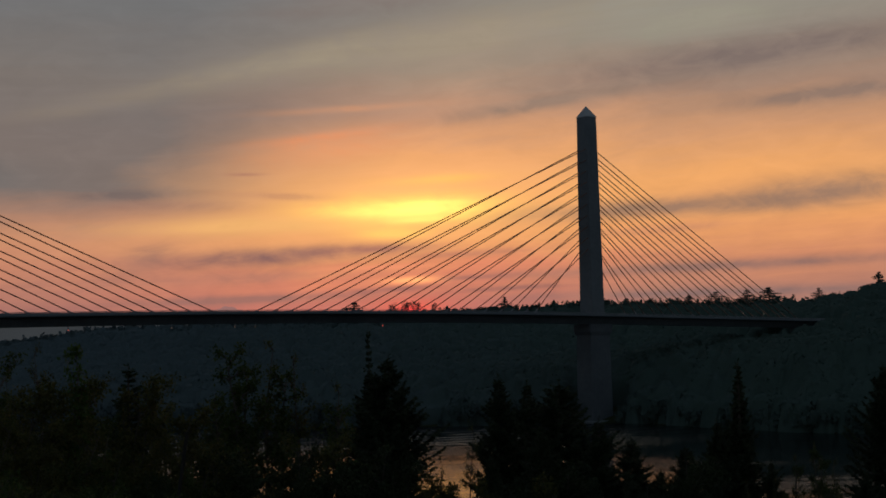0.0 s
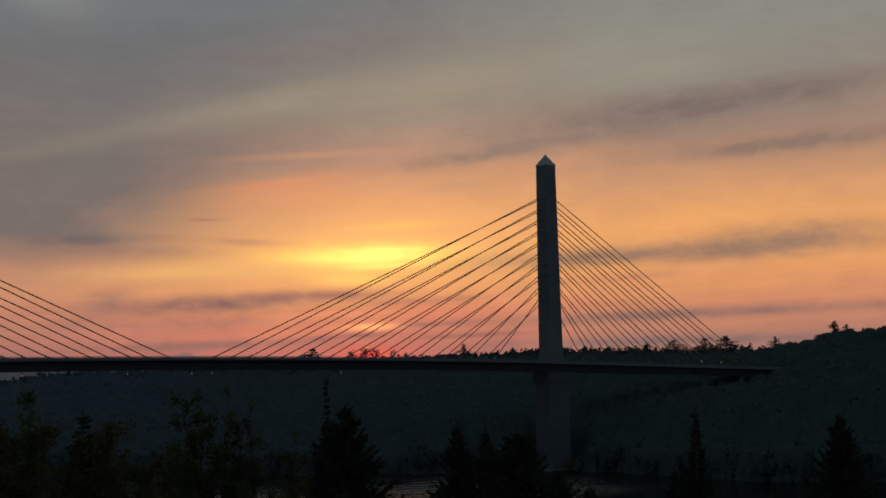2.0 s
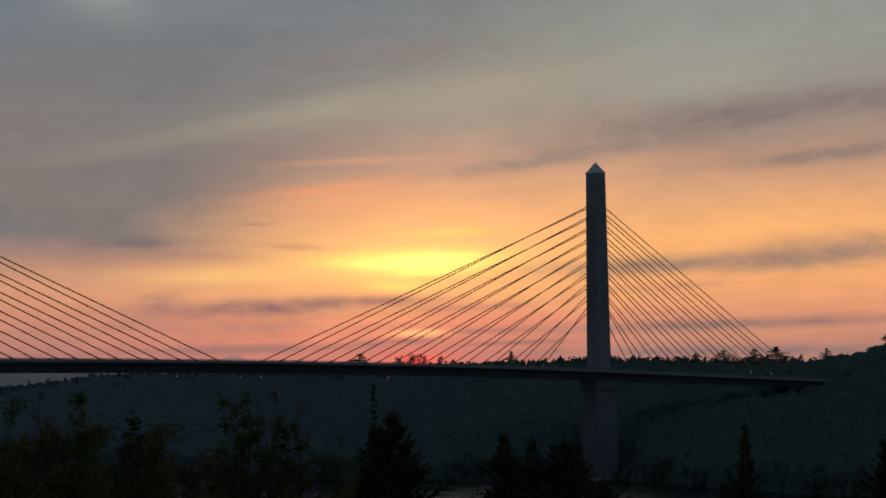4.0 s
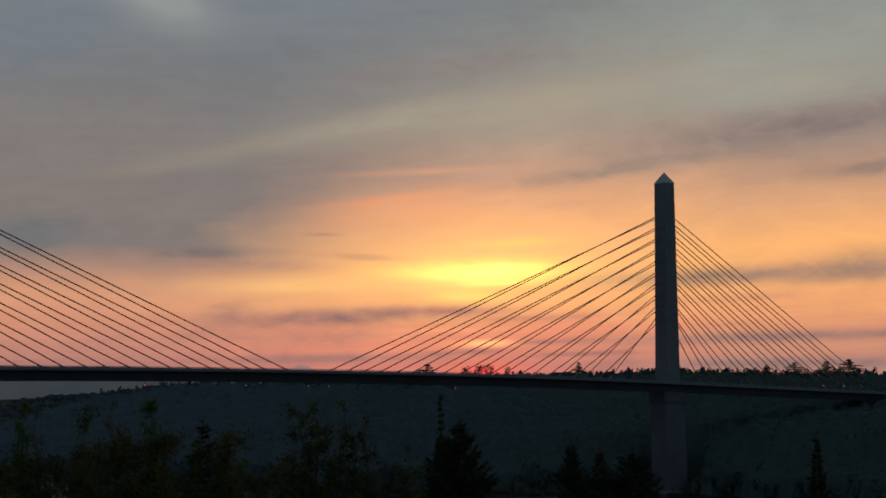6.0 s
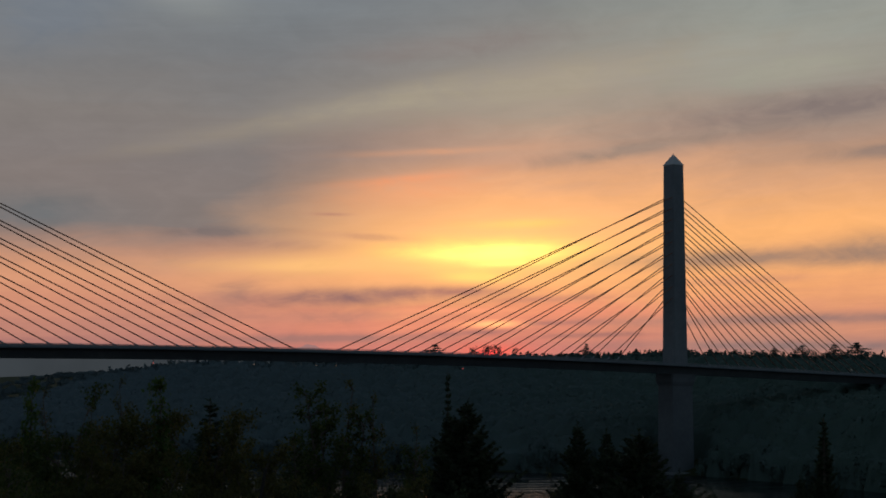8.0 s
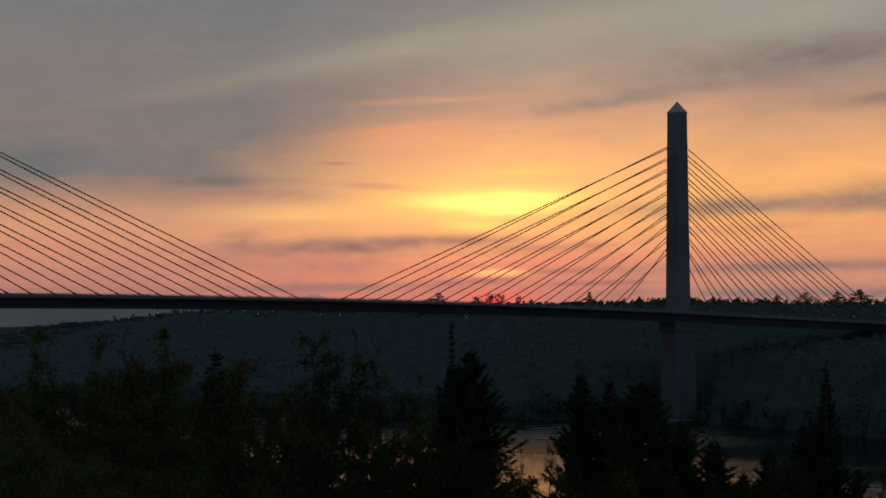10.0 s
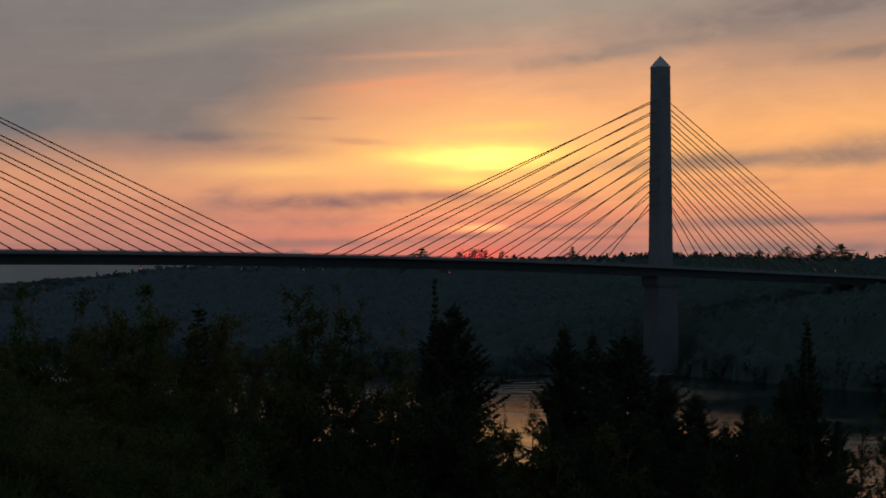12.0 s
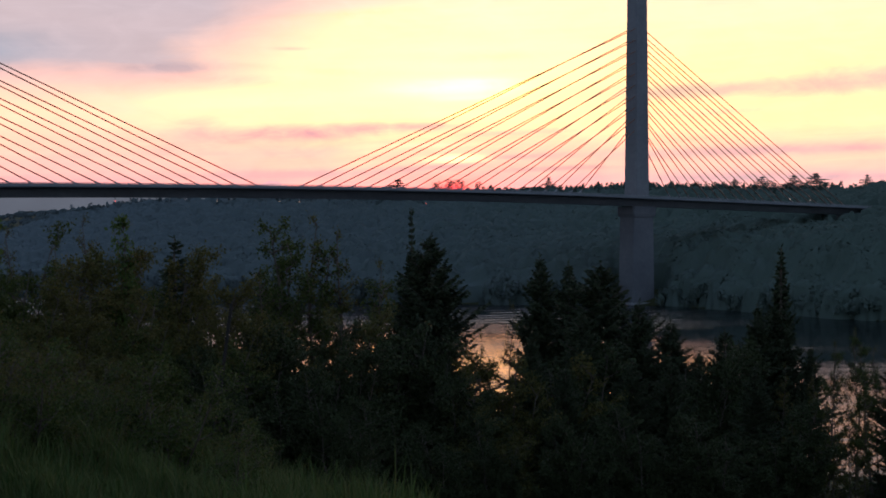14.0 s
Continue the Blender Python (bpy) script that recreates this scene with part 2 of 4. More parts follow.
ASPHALT = material("asphalt", [(0.04, 0.04, 0.042), (0.06, 0.06, 0.06)], 0.9, 6.0, 0.3)
SOIL = material("ground", [(0.028, 0.030, 0.016), (0.045, 0.052, 0.022), (0.065, 0.066, 0.032)], 0.95, 0.35, 0.6, coarse=0.06, sheen=0.15)
# along: base colour carries painted haze over the left of the far bank
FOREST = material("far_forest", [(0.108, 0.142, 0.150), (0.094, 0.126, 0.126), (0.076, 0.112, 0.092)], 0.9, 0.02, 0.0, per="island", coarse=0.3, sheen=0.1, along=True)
NEEDLES = material("spruce_needles", [(0.028, 0.040, 0.022), (0.044, 0.060, 0.029), (0.062, 0.080, 0.038)], 0.75, 1.6, 0.0, per="island", sheen=0.15)
BARK = material("bark", [(0.045, 0.036, 0.028), (0.085, 0.068, 0.052), (0.12, 0.10, 0.08)], 0.95, 7.0, 0.8)
LEAVES = material("leaves", [(0.034, 0.055, 0.014), (0.058, 0.084, 0.020), (0.088, 0.110, 0.032)], 0.6, 1.2, 0.0, per="island", translucent=0.35, sheen=0.15)
LEAVES_OLIVE = material("leaves_olive", [(0.062, 0.066, 0.020), (0.094, 0.095, 0.027), (0.13, 0.118, 0.038)], 0.65, 1.2, 0.0, per="island", translucent=0.35, sheen=0.15)
# leaf green darkened so the colour itself carries the shade low on the slope
LEAVES_SHADED = material("leaves_shaded", [(0.022, 0.032, 0.012), (0.036, 0.050, 0.018), (0.052, 0.066, 0.025)], 0.7, 1.2, 0.0, per="island", sheen=0.15)
LEAVES_YOUNG = material("leaves_young", [(0.050, 0.090, 0.022), (0.075, 0.125, 0.030), (0.10, 0.15, 0.04)], 0.55, 1.2, 0.0, per="island", translucent=0.4, sheen=0.15)
GRASS = material("grass", [(0.042, 0.080, 0.020), (0.070, 0.115, 0.030), (0.11, 0.125, 0.045)], 0.7, 0.5, 0.0, per="island", translucent=0.3, sheen=0.15)
POST_WOOD = material("weathered_wood", [(0.014, 0.012, 0.010), (0.030, 0.026, 0.022)], 0.9, 9.0, 0.5)
BOAT_HULL = material("boat_paint", [(0.45, 0.46, 0.47), (0.6, 0.6, 0.6)], 0.45, 2.0, 0.05)


def lamp_material(name, colour, strength):
    m = bpy.data.materials.new(name)
    m.use_nodes = True
    n = Nodes(m.node_tree)
    e, o = n.node("ShaderNodeEmission"), n.node("ShaderNodeOutputMaterial")
    e.inputs[0].default_value, e.inputs[1].default_value = (*colour, 1), strength
    n.link(e.outputs[0], o.inputs[0])
    return m


RED_LAMP = lamp_material("red_lamp", (1.0, 0.16, 0.12), 0.45)
DIM_LAMP = lamp_material("dim_lamp", (1.0, 0.8, 0.65), 0.14)
WHITE_LAMP = lamp_material("white_lamp", (1.0, 0.86, 0.7), 0.6)


def water_material():
    m = bpy.data.materials.new("river_water")
    m.use_nodes = True
    n = Nodes(m.node_tree)
    tc = n.node("ShaderNodeTexCoord").outputs["Object"]
    mp = n.node("ShaderNodeMapping")
    mp.inputs["Scale"].default_value = (0.55, 1.0, 1.0)
    mp.inputs["Rotation"].default_value = (0, 0, radians(20))
    n.link(tc, mp.inputs["Vector"])
    wide, mid, fine = n.noise(mp.outputs[0], 0.03, 3.0), n.noise(mp.outputs[0], 0.28, 3.0, 0.5, 0.5), n.noise(mp.outputs[0], 1.3, 2.0, 0.5)
    h = n.math("ADD", n.math("MULTIPLY", mid, 0.5), n.math("MULTIPLY", fine, 0.22))
    mp2 = n.node("ShaderNodeMapping")
    mp2.inputs["Scale"].default_value = (0.022, 0.16, 1.0)
    mp2.inputs["Rotation"].default_value = (0, 0, radians(-6))
    n.link(tc, mp2.inputs["Vector"])
    h = n.math("ADD", h, n.math("MULTIPLY", n.noise(mp2.outputs[0], 1.0, 3.0, 0.55, 0.8), 1.4))
    # patches of wind-ruffled and of slick water
    patch = n.math("MULTIPLY", n.math("SUBTRACT", wide, 0.36), 4.0, clamp=True)
    place = n.node("ShaderNodeSeparateXYZ")
    n.link(tc, place.inputs[0])
    # the spreading rings of a wake off the far shore
    dx, dy = n.math("ADD", place.outputs[0], 22.0), n.math("SUBTRACT", place.outputs[1], 585.0)
    ring = n.math("SQRT", n.math("ADD", n.math("MULTIPLY", dx, n.math("MULTIPLY", dx, 0.35)), n.math("MULTIPLY", dy, dy)))
    wake = n.math("SINE", n.math("ADD", n.math("MULTIPLY", ring, 0.62), n.math("MULTIPLY", wide, 9.0)))
    span = n.math("MULTIPLY", n.math("DIVIDE", n.math("SUBTRACT", place.outputs[1], 455.0), 60.0, clamp=True), n.math("SUBTRACT", 1.0, n.math("DIVIDE", n.math("ABSOLUTE", n.math("SUBTRACT", place.outputs[0], -25.0)), 190.0), clamp=True))
    h = n.math("ADD", h, n.math("MULTIPLY", wake, n.math("MULTIPLY", span, 1.6)))
    rip = n.math("MULTIPLY", n.math("DIVIDE", n.math("SUBTRACT", place.outputs[1], 430.0), 70.0, clamp=True), n.math("MULTIPLY", n.math("SUBTRACT", wide, 0.25), 3.0, clamp=True))
    bn = n.node("ShaderNodeBump")
    bn.inputs["Distance"].default_value = 0.32
    n.feed(bn.inputs["Strength"], n.math("ADD", n.math("MULTIPLY", rip, 2.6), n.math("ADD", n.math("MULTIPLY", patch, 0.36), 0.13)))
    n.link(h, bn.inputs["Height"])
    b = n.node("ShaderNodeBsdfPrincipled")
    b.inputs["Base Color"].default_value = (0.008, 0.012, 0.013, 1)
    b.inputs["IOR"].default_value = 1.145
    b.inputs["Specular Tint"].default_value = (1.0, 0.80, 0.70, 1)
    n.feed(b.inputs["Roughness"], n.math("ADD", 0.05, n.math("MULTIPLY", patch, 0.10)))
    n.link(bn.outputs[0], b.inputs["Normal"])
    o = n.node("ShaderNodeOutputMaterial")
    n.link(b.outputs[0], o.inputs[0])
    return m


WATER = water_material()


# ---------------------------------------------------------------- mesh helpers
def part(name, bm, mat, parent=None, label="", smooth=False):
    """Link a bmesh as one mesh object."""
    me = bpy.data.meshes.new(name)
    if smooth:
        for f in bm.faces:
            f.smooth = True
    bm.to_mesh(me)
    bm.free()
    me.materials.append(mat)
    ob = new(name, me)
    ob.parent = parent
    return tagged(ob, label)


def raw(name, verts, faces, mat, parent=None, label=""):
    """Link numpy vertices and equal-sized faces as one mesh object."""
    me = bpy.data.meshes.new(name)
    verts, faces = np.asarray(verts, dtype=np.float32), np.asarray(faces, dtype=np.int32)
    k = faces.shape[1]
    me.vertices.add(len(verts))
    me.vertices.foreach_set("co", verts.ravel())
    me.loops.add(faces.size)
    me.loops.foreach_set("vertex_index", faces.ravel())
    me.polygons.add(len(faces))
    me.polygons.foreach_set("loop_start", np.arange(0, faces.size, k, dtype=np.int32))
    me.update(calc_edges=True)
    me.materials.append(mat)
    ob = new(name, me)
    ob.parent = parent
    return tagged(ob, label)


def ring_solid(rings):
    """A closed solid from a list of rings of equal size."""
    bm = bmesh.new()
    rows = [[bm.verts.new(p) for p in r] for r in rings]
    k = len(rows[0])
    for a, b in zip(rows, rows[1:]):
        for i in range(k):
            bm.faces.new((a[i], a[(i + 1) % k], b[(i + 1) % k], b[i]))
    bm.faces.new(rows[0][::-1])
    bm.faces.new(rows[-1])
    bmesh.ops.recalc_face_normals(bm, faces=bm.faces)
    return bm


def tube(points, radii, sides=6):
    """A tapered tube along points."""
    rings = []
    for i, p in enumerate(points):
        a, b = Vector(points[max(i - 1, 0)]), Vector(points[min(i + 1, len(points) - 1)])
        d = (b - a).normalized()
        s = d.orthogonal().normalized()
        t = d.cross(s)
        rings.append([Vector(p) + (s * math.cos(q) + t * math.sin(q)) * radii[i] for q in (2 * math.pi * j / sides for j in range(sides))])
    # keep neighbouring rings from twisting
    for a, b in zip(rings, rings[1:]):
        best = min(range(sides), key=lambda k: (b[k] - a[0]).length)
        b[:] = b[best:] + b[:best]
    return ring_solid(rings)


def box_bm(x0, x1, y0, y1, z0, z1):
    return ring_solid([[(x0, y0, z), (x1, y0, z), (x1, y1, z), (x0, y1, z)] for z in (z0, z1)])


def empty(name, m=None):
    ob = new(name)
    if m is not None:
        ob.matrix_world = m
    return ob


rng = np.random.default_rng(7)


# ---------------------------------------------------------------- the land
def smooth(a, b, x):
    t = np.clip((x - a) / (b - a), 0, 1)
    return t * t * (3 - 2 * t)


def shore(x):
    """How far ahead the far bank meets the river, by the place across."""
    return np.interp(x, [-900, -420, -260, -120, 0, 60, 110, 170, 300, 600, 1500], [2400, 1150, 700, 600, 562, 556, 548, 470, 430, 470, 700])


def ridge(b):
    """Height of the far ridge's ground, by the bearing's tangent."""
    return np.interp(b, [-0.55, -0.36, -0.30, -0.2, -0.05, 0.06, 0.2, 0.3, 0.36, 0.42, 0.6], [6, 19, 28, 37, 39.5, 43.5, 43.8, 42.6, 44.8, 53, 60])


def steep(x):
    return np.interp(x, [40, 110, 170, 400], [0.25, 0.34, 0.46, 0.48])


def waves(x, y, s, seed):
    return (np.sin(x / s + seed) * np.cos(y / (s * 1.3) + seed * 2) + 0.5 * np.sin(x / (s * 0.43) + y / (s * 0.61) + seed * 3)) / 1.5


def height(x, y):
    x, y = np.asarray(x, float), np.asarray(y, float)
    near = np.interp(y, [-900, -60, 0, 15, 30, 60, 120, 190, 235, 300], [70, 43, 40.7, 38.6, 35, 27, 14, 1.0, -5, -8])
    near = near + 2.1 * smooth(-1, -9, x) * smooth(8, 22, y) * smooth(60, 34, y)
    near = near + 0.25 * waves(x, y, 5.0, 1.0) * smooth(3, 9, np.abs(y) + np.abs(x))
    s = y - shore(x)
    b = x / np.maximum(y, 50)
    far = -8 + 9.5 * smooth(-50, 14, s) + (ridge(b) - 1.5) * (steep(x) * smooth(0, 45, s) + (1 - steep(x)) * smooth(30, 380, s))
    far = far + 3.0 * waves(x, y, 60.0, 2.0) * smooth(30, 120, s)
    far = far - smooth(1000, 1900, s) * 14
    return np.where(y < 330, near, far)


def land():
    def graded(a, b, n, power):
        t = np.linspace(-1, 1, n)
        return np.where(t < 0, a * np.abs(t) ** power, b * np.abs(t) ** power)
    xs, ys = graded(-4600, 4600, 321, 2.6), np.concatenate([-np.linspace(900, 3, 24) ** 1.0, np.linspace(0, 70, 90)[:-1], np.linspace(70, 330, 70)[:-1], np.linspace(330, 1100, 130)[:-1], np.linspace(1100, 4700, 50)])
    gx, gy = np.meshgrid(xs, ys)
    v = np.stack([gx, gy, height(gx, gy)], -1).reshape(-1, 3)
    nx, ny = len(xs), len(ys)
    i = (np.arange(ny - 1)[:, None] * nx + np.arange(nx - 1)[None]).ravel()
    ob = raw("ground", v, np.stack([i, i + 1, i + 1 + nx, i + nx], -1), SOIL)
    for p in ob.data.polygons:
        p.use_smooth = True
    tagged(ob, "river banks of dark earth and undergrowth rising into wooded hills", "ground", kind="structure")


land()
w = raw("water", [(-4800, 150, 0), (4800, 150, 0), (4800, 4800, 0), (-4800, 4800, 0)], [(0, 1, 2, 3)], WATER)
tagged(w, "calm river with faint ripples mirroring the sunrise sky", "river", kind="structure")


def haze_glow_material(name, colour):
    """Emission that stands in for morning mist over the distance."""
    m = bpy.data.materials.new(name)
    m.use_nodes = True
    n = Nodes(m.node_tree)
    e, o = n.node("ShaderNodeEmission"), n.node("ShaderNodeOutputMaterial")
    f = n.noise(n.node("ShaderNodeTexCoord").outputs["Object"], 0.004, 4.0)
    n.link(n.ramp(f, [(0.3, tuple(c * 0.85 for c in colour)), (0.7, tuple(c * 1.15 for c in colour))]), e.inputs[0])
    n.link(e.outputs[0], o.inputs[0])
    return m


def distant_hill(name, label, mat, depth, b0, b1, crest, n=140, thick=120.0):
    """A far range with an uneven crest, given by height over the bearing's tangent."""
    bs = np.linspace(b0, b1, n)
    z = np.array([crest(b) for b in bs])
    x = bs * depth
    v = np.concatenate([np.stack([x, 0 * x + depth, 0 * x - 5], -1), np.stack([x, 0 * x + depth + thick * 0.5, z], -1), np.stack([x, 0 * x + depth + thick, 0 * x - 5], -1)])
    i = np.arange(n - 1)
    f = np.concatenate([np.stack([i, i + 1, i + 1 + n, i + n], -1), np.stack([i + n, i + n + 1, i + 2 * n + 1, i + 2 * n], -1)])
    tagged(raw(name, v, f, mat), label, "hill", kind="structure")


# both ranges glow by themselves, their haze painted in the emission colour
distant_hill("backdrop", "hills far down the river, grey mist painted on as a glow", haze_glow_material("mist_glow_grey", (0.040, 0.048, 0.055)), 3000, -1.2, 0.05,
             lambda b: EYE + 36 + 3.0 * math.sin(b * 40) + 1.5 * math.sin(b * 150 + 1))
distant_hill("backdrop", "far mountain on the skyline, mauve haze painted on as a glow", haze_glow_material("mist_glow_mauve", (0.36, 0.19, 0.18)), 4400, -0.14, -0.08,
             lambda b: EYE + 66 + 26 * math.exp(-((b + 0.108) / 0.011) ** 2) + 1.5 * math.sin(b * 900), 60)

# ---------------------------------------------------------------- the bridge
# L runs from the near-side face of the visible pylon towards mid-span; the roadway runs 55 degrees to the right of straight ahead
PX, PY, TURN = 98.6, 557.0, radians(35)
ALONG = Vector((-math.cos(TURN), -math.sin(TURN), 0))  # towards mid-span
ACROSS = Vector((math.sin(TURN), -math.cos(TURN), 0))  # towards the camera's side
SPAN = 354.0
STAY_TOP, STAY_STEP, STAY_FAR, STAY_CLOSE = 76.35, 4.815, 171.0, 35.5
STAYS_HERE, STAYS_THERE = (-2.6, -0.09, 0.0), (1.2, 1.45, -1.4)  # step along the deck and lift of the far plane, step of all


def deck_z(L):
    L = max(min(L, 470.0), -600.0)
    return EYE + 7.8 - 6.7e-5 * (L - 225) ** 2 if L > 0 else EYE + 4.41 + 0.0301 * L


def at(L, off, z):
    return Vector((PX, PY, 0)) + ALONG * L + ACROSS * off + Vector((0, 0, z))


def bridge():
    b = empty("cable_stayed_bridge", Matrix.Translation((PX, PY, 0)))
    inv = b.matrix_world.inverted()

    def loc(pts):
        return [inv @ p for p in pts]
    stops = [-326 + 8 * i for i in range(104)]
    # box girder with sloping webs and cantilevered slab
    prof = [(-8.6, -0.9), (-8.6, -1.25), (-5.6, -1.7), (-3.9, -4.4), (3.9, -4.4), (5.6, -1.7), (8.6, -1.25), (8.6, -0.9)]
    part("girder", ring_solid([loc([at(L, o, deck_z(L) + h) for o, h in prof]) for L in stops]), GIRDER, b, "grey concrete box girder", False)
    part("roadway", ring_solid([loc([at(L, o, deck_z(L) + h) for o, h in ((-7.9, -0.9), (7.9, -0.9), (7.9, -0.82), (-7.9, -0.82))]) for L in stops]), ASPHALT, b, "dark asphalt roadway")
    for o in (-8.3, 8.3, -1.3, 1.3):
        pr = [(o - 0.24, -0.897), (o + 0.24, -0.897), (o + 0.12, -0.15), (o - 0.12, -0.15)]
        part("parapet", ring_solid([loc([at(L, q, deck_z(L) + h) for q, h in pr]) for L in stops]), CONCRETE, b)
    for o in (-8.3, 8.3):
        part("handrail", tube(loc([at(L, o, deck_z(L) + 0.12) for L in stops]), [0.11] * len(stops), 6), STEEL, b, "steel tube handrail")
    pm = None
    for o in (-8.3, 8.3):
        for k in range(112):
            L = -140 + 4.0 * k
            if pm is None:
                pm = part("rail_post", ring_solid([[(-0.12, -0.12, h), (0.12, -0.12, h), (0.12, 0.12, h), (-0.12, 0.12, h)] for h in (-0.2, 0.26)]), STEEL, b)
                q = pm
            else:
                q = new("rail_post", pm.data)
                q.parent = b
            q.location = inv @ at(L, o, deck_z(L))
    # pylons
    for L0, out_ in ((0.0, 1), (SPAN, -1)):
        base = deck_z(L0)
        def sq(half_l, half_a, z, cut=0.0):
            if not cut:
                return loc([at(L0 + i * half_l, j * half_a, z) for i, j in ((-1, -1), (1, -1), (1, 1), (-1, 1))])
            r = []
            for i, j in ((-1, -1), (1, -1), (1, 1), (-1, 1)):
                ends = [(i * (half_l - cut), j * half_a), (i * half_l, j * (half_a - cut))]
                r += ends if i * j < 0 else ends[::-1]
            return loc([at(L0 + x, y, z) for x, y in r])
        tip, cap = EYE + 95.9, EYE + 90.7
        part("pylon", ring_solid([sq(3.9, 3.9, base - 5.2, 0.25), sq(3.75, 3.75, base + 12, 0.25), sq(3.12, 3.12, cap, 0.25)]), CONCRETE, b, "dark grey concrete obelisk pylon")
        part("pylon_cap", ring_solid([sq(3.2, 3.2, cap), sq(3.2, 3.2, cap + 0.25), sq(0.05, 0.05, tip)]), GRANITE, b, "pale pyramid cap")
        part("pier", ring_solid([sq(6.6, 4.7, -9.0, 0.5), sq(6.6, 4.7, 1.5, 0.5), sq(6.2, 4.4, base - 9.5, 0.5), sq(6.2, 4.4, base - 4.42, 0.5)]), GIRDER, b, "broad concrete pier standing in the river")
        part("pier_collar", ring_solid([sq(6.5, 4.8, base - 9.0, 0.5), sq(7.0, 5.2, base - 7.6, 0.5), sq(7.0, 5.2, base - 4.5, 0.5)]), GIRDER, b)
        part("pier_footing", ring_solid([sq(9.5, 7.5, -9, 1.5), sq(9.5, 7.5, 0.9, 1.5)]), CONCRETE, b)
        # twin planes of stays, ten levels of two, anchored at even steps along the deck
        far_odd, far_lift, far_all = STAYS_HERE if out_ > 0 else STAYS_THERE
        for i in range(20):
            level, near = i // 2, i % 2 == 0
            for way in (1, -1):
                if way > 0:
                    side, out_face = 2.2 if near else -2.2, 3.0
                    zt = EYE + STAY_TOP - STAY_STEP * level + (0 if near else far_lift)
                    La = STAY_FAR - (STAY_FAR - STAY_CLOSE) * i / 19 + far_all + (0 if near else far_odd)
                else:
                    side, out_face = 1.7 if near else -1.7, 2.8
                    zt = EYE + 76.1 - 4.97 * level + (0.2 if near else -0.2)
                    La = 147.0 - 125.5 * i / 19 + (-1.7 if near else 1.7)
                p0, p1 = at(L0 + out_ * way * out_face, side, zt), at(L0 + out_ * way * La, side, deck_z(L0 + out_ * way * La) - 0.86)
                n, pts = 7, []
                for k in range(n):
                    t = k / (n - 1)
                    q = p0.lerp(p1, t)
                    q.z -= 0.0004 * La * 4 * t * (1 - t)
                    pts.append(q)
                part("stay_cable", tube(loc(pts), [0.2] * n, 6), STAY, b, "", True)
                d = (pts[-2] - p1).normalized()
                part("stay_anchor", tube(loc([p1, p1 + d * 3.6]), [0.34, 0.26], 8), STEEL, b)
    # lamps hung under the girder and beside the roadway
    for L, o, h, m in ((239, 0, -4.4, RED_LAMP), (116, 0, -4.4, RED_LAMP), (179, 0, -4.4, DIM_LAMP), (171, 0, -4.4, DIM_LAMP), (203, 0, -4.4, DIM_LAMP)):  # beneath
        q = part("navigation_lamp", tube(loc([at(L, 4.6, deck_z(L) + h + 0.1), at(L, 4.6, deck_z(L) + h - 0.9)]), [0.12, 0.12], 8), STEEL, b, "small lamp under the girder")
        bm = bmesh.new()
        bmesh.ops.create_icosphere(bm, subdivisions=2, radius=0.2)
        bmesh.ops.translate(bm, verts=bm.verts, vec=inv @ at(L, 4.6, deck_z(L) + h - 1.2))
        part("lens", bm, m, q)
    for L in (-93, -108):
        q = part("road_lamp", tube(loc([at(L, 8.3, deck_z(L) - 0.2), at(L, 8.3, deck_z(L) + 1.5)]), [0.07, 0.06], 8), STEEL, b, "low lamp on the parapet")
        bm = bmesh.new()
        bmesh.ops.create_icosphere(bm, subdivisions=2, radius=0.17)
        bmesh.ops.translate(bm, verts=bm.verts, vec=inv @ at(L, 8.3, deck_z(L) + 1.75))
        part("lens", bm, WHITE_LAMP, q)
    for k in range(3):
        L = -146 - 58 * k
        z0 = float(height(*at(L, 0, 0).xy)) - 2
        part("side_pier", ring_solid([loc([at(L + i * 1.6, j * 3.6, z) for i, j in ((-1, -1), (1, -1), (1, 1), (-1, 1))]) for z in (z0, deck_z(L) - 4.39)]), CONCRETE, b)
    tagged(b, "long concrete cable-stayed bridge with obelisk pylons, sky glare painted brown on its stays", "bridge")


bridge()


# ---------------------------------------------------------------- far woods
def crown_cards(n, kind, r):
    """n leafy clumps, as quads, of a crown of height 1 (z 0..1) and radius about 1; kind: 'leaf' or 'needle'."""
    if kind == "leaf":
        lobes = r.normal(0, 0.42, (6, 3)) * (1, 1, 0.42) + (0, 0, 0.62)
        lobes[:, 2] = np.clip(lobes[:, 2], 0.35, 0.82)
        k = r.integers(0, 6, n)
        d = r.normal(0, 1, (n, 3))
        d /= np.linalg.norm(d, axis=1)[:, None]
        c = lobes[k] + d * r.uniform(0.6, 1.05, n)[:, None] * (0.5, 0.5, 0.2)
    else:
        t = r.uniform(0, 1, n) ** 0.75
        a = r.uniform(0, 2 * math.pi, n)
        w_ = (1 - t) * (0.75 + 0.25 * np.sin(t * 40)) * r.uniform(0.5, 1.05, n)
        c = np.stack([np.cos(a) * w_, np.sin(a) * w_, 0.08 + 0.92 * t], -1)
    return c


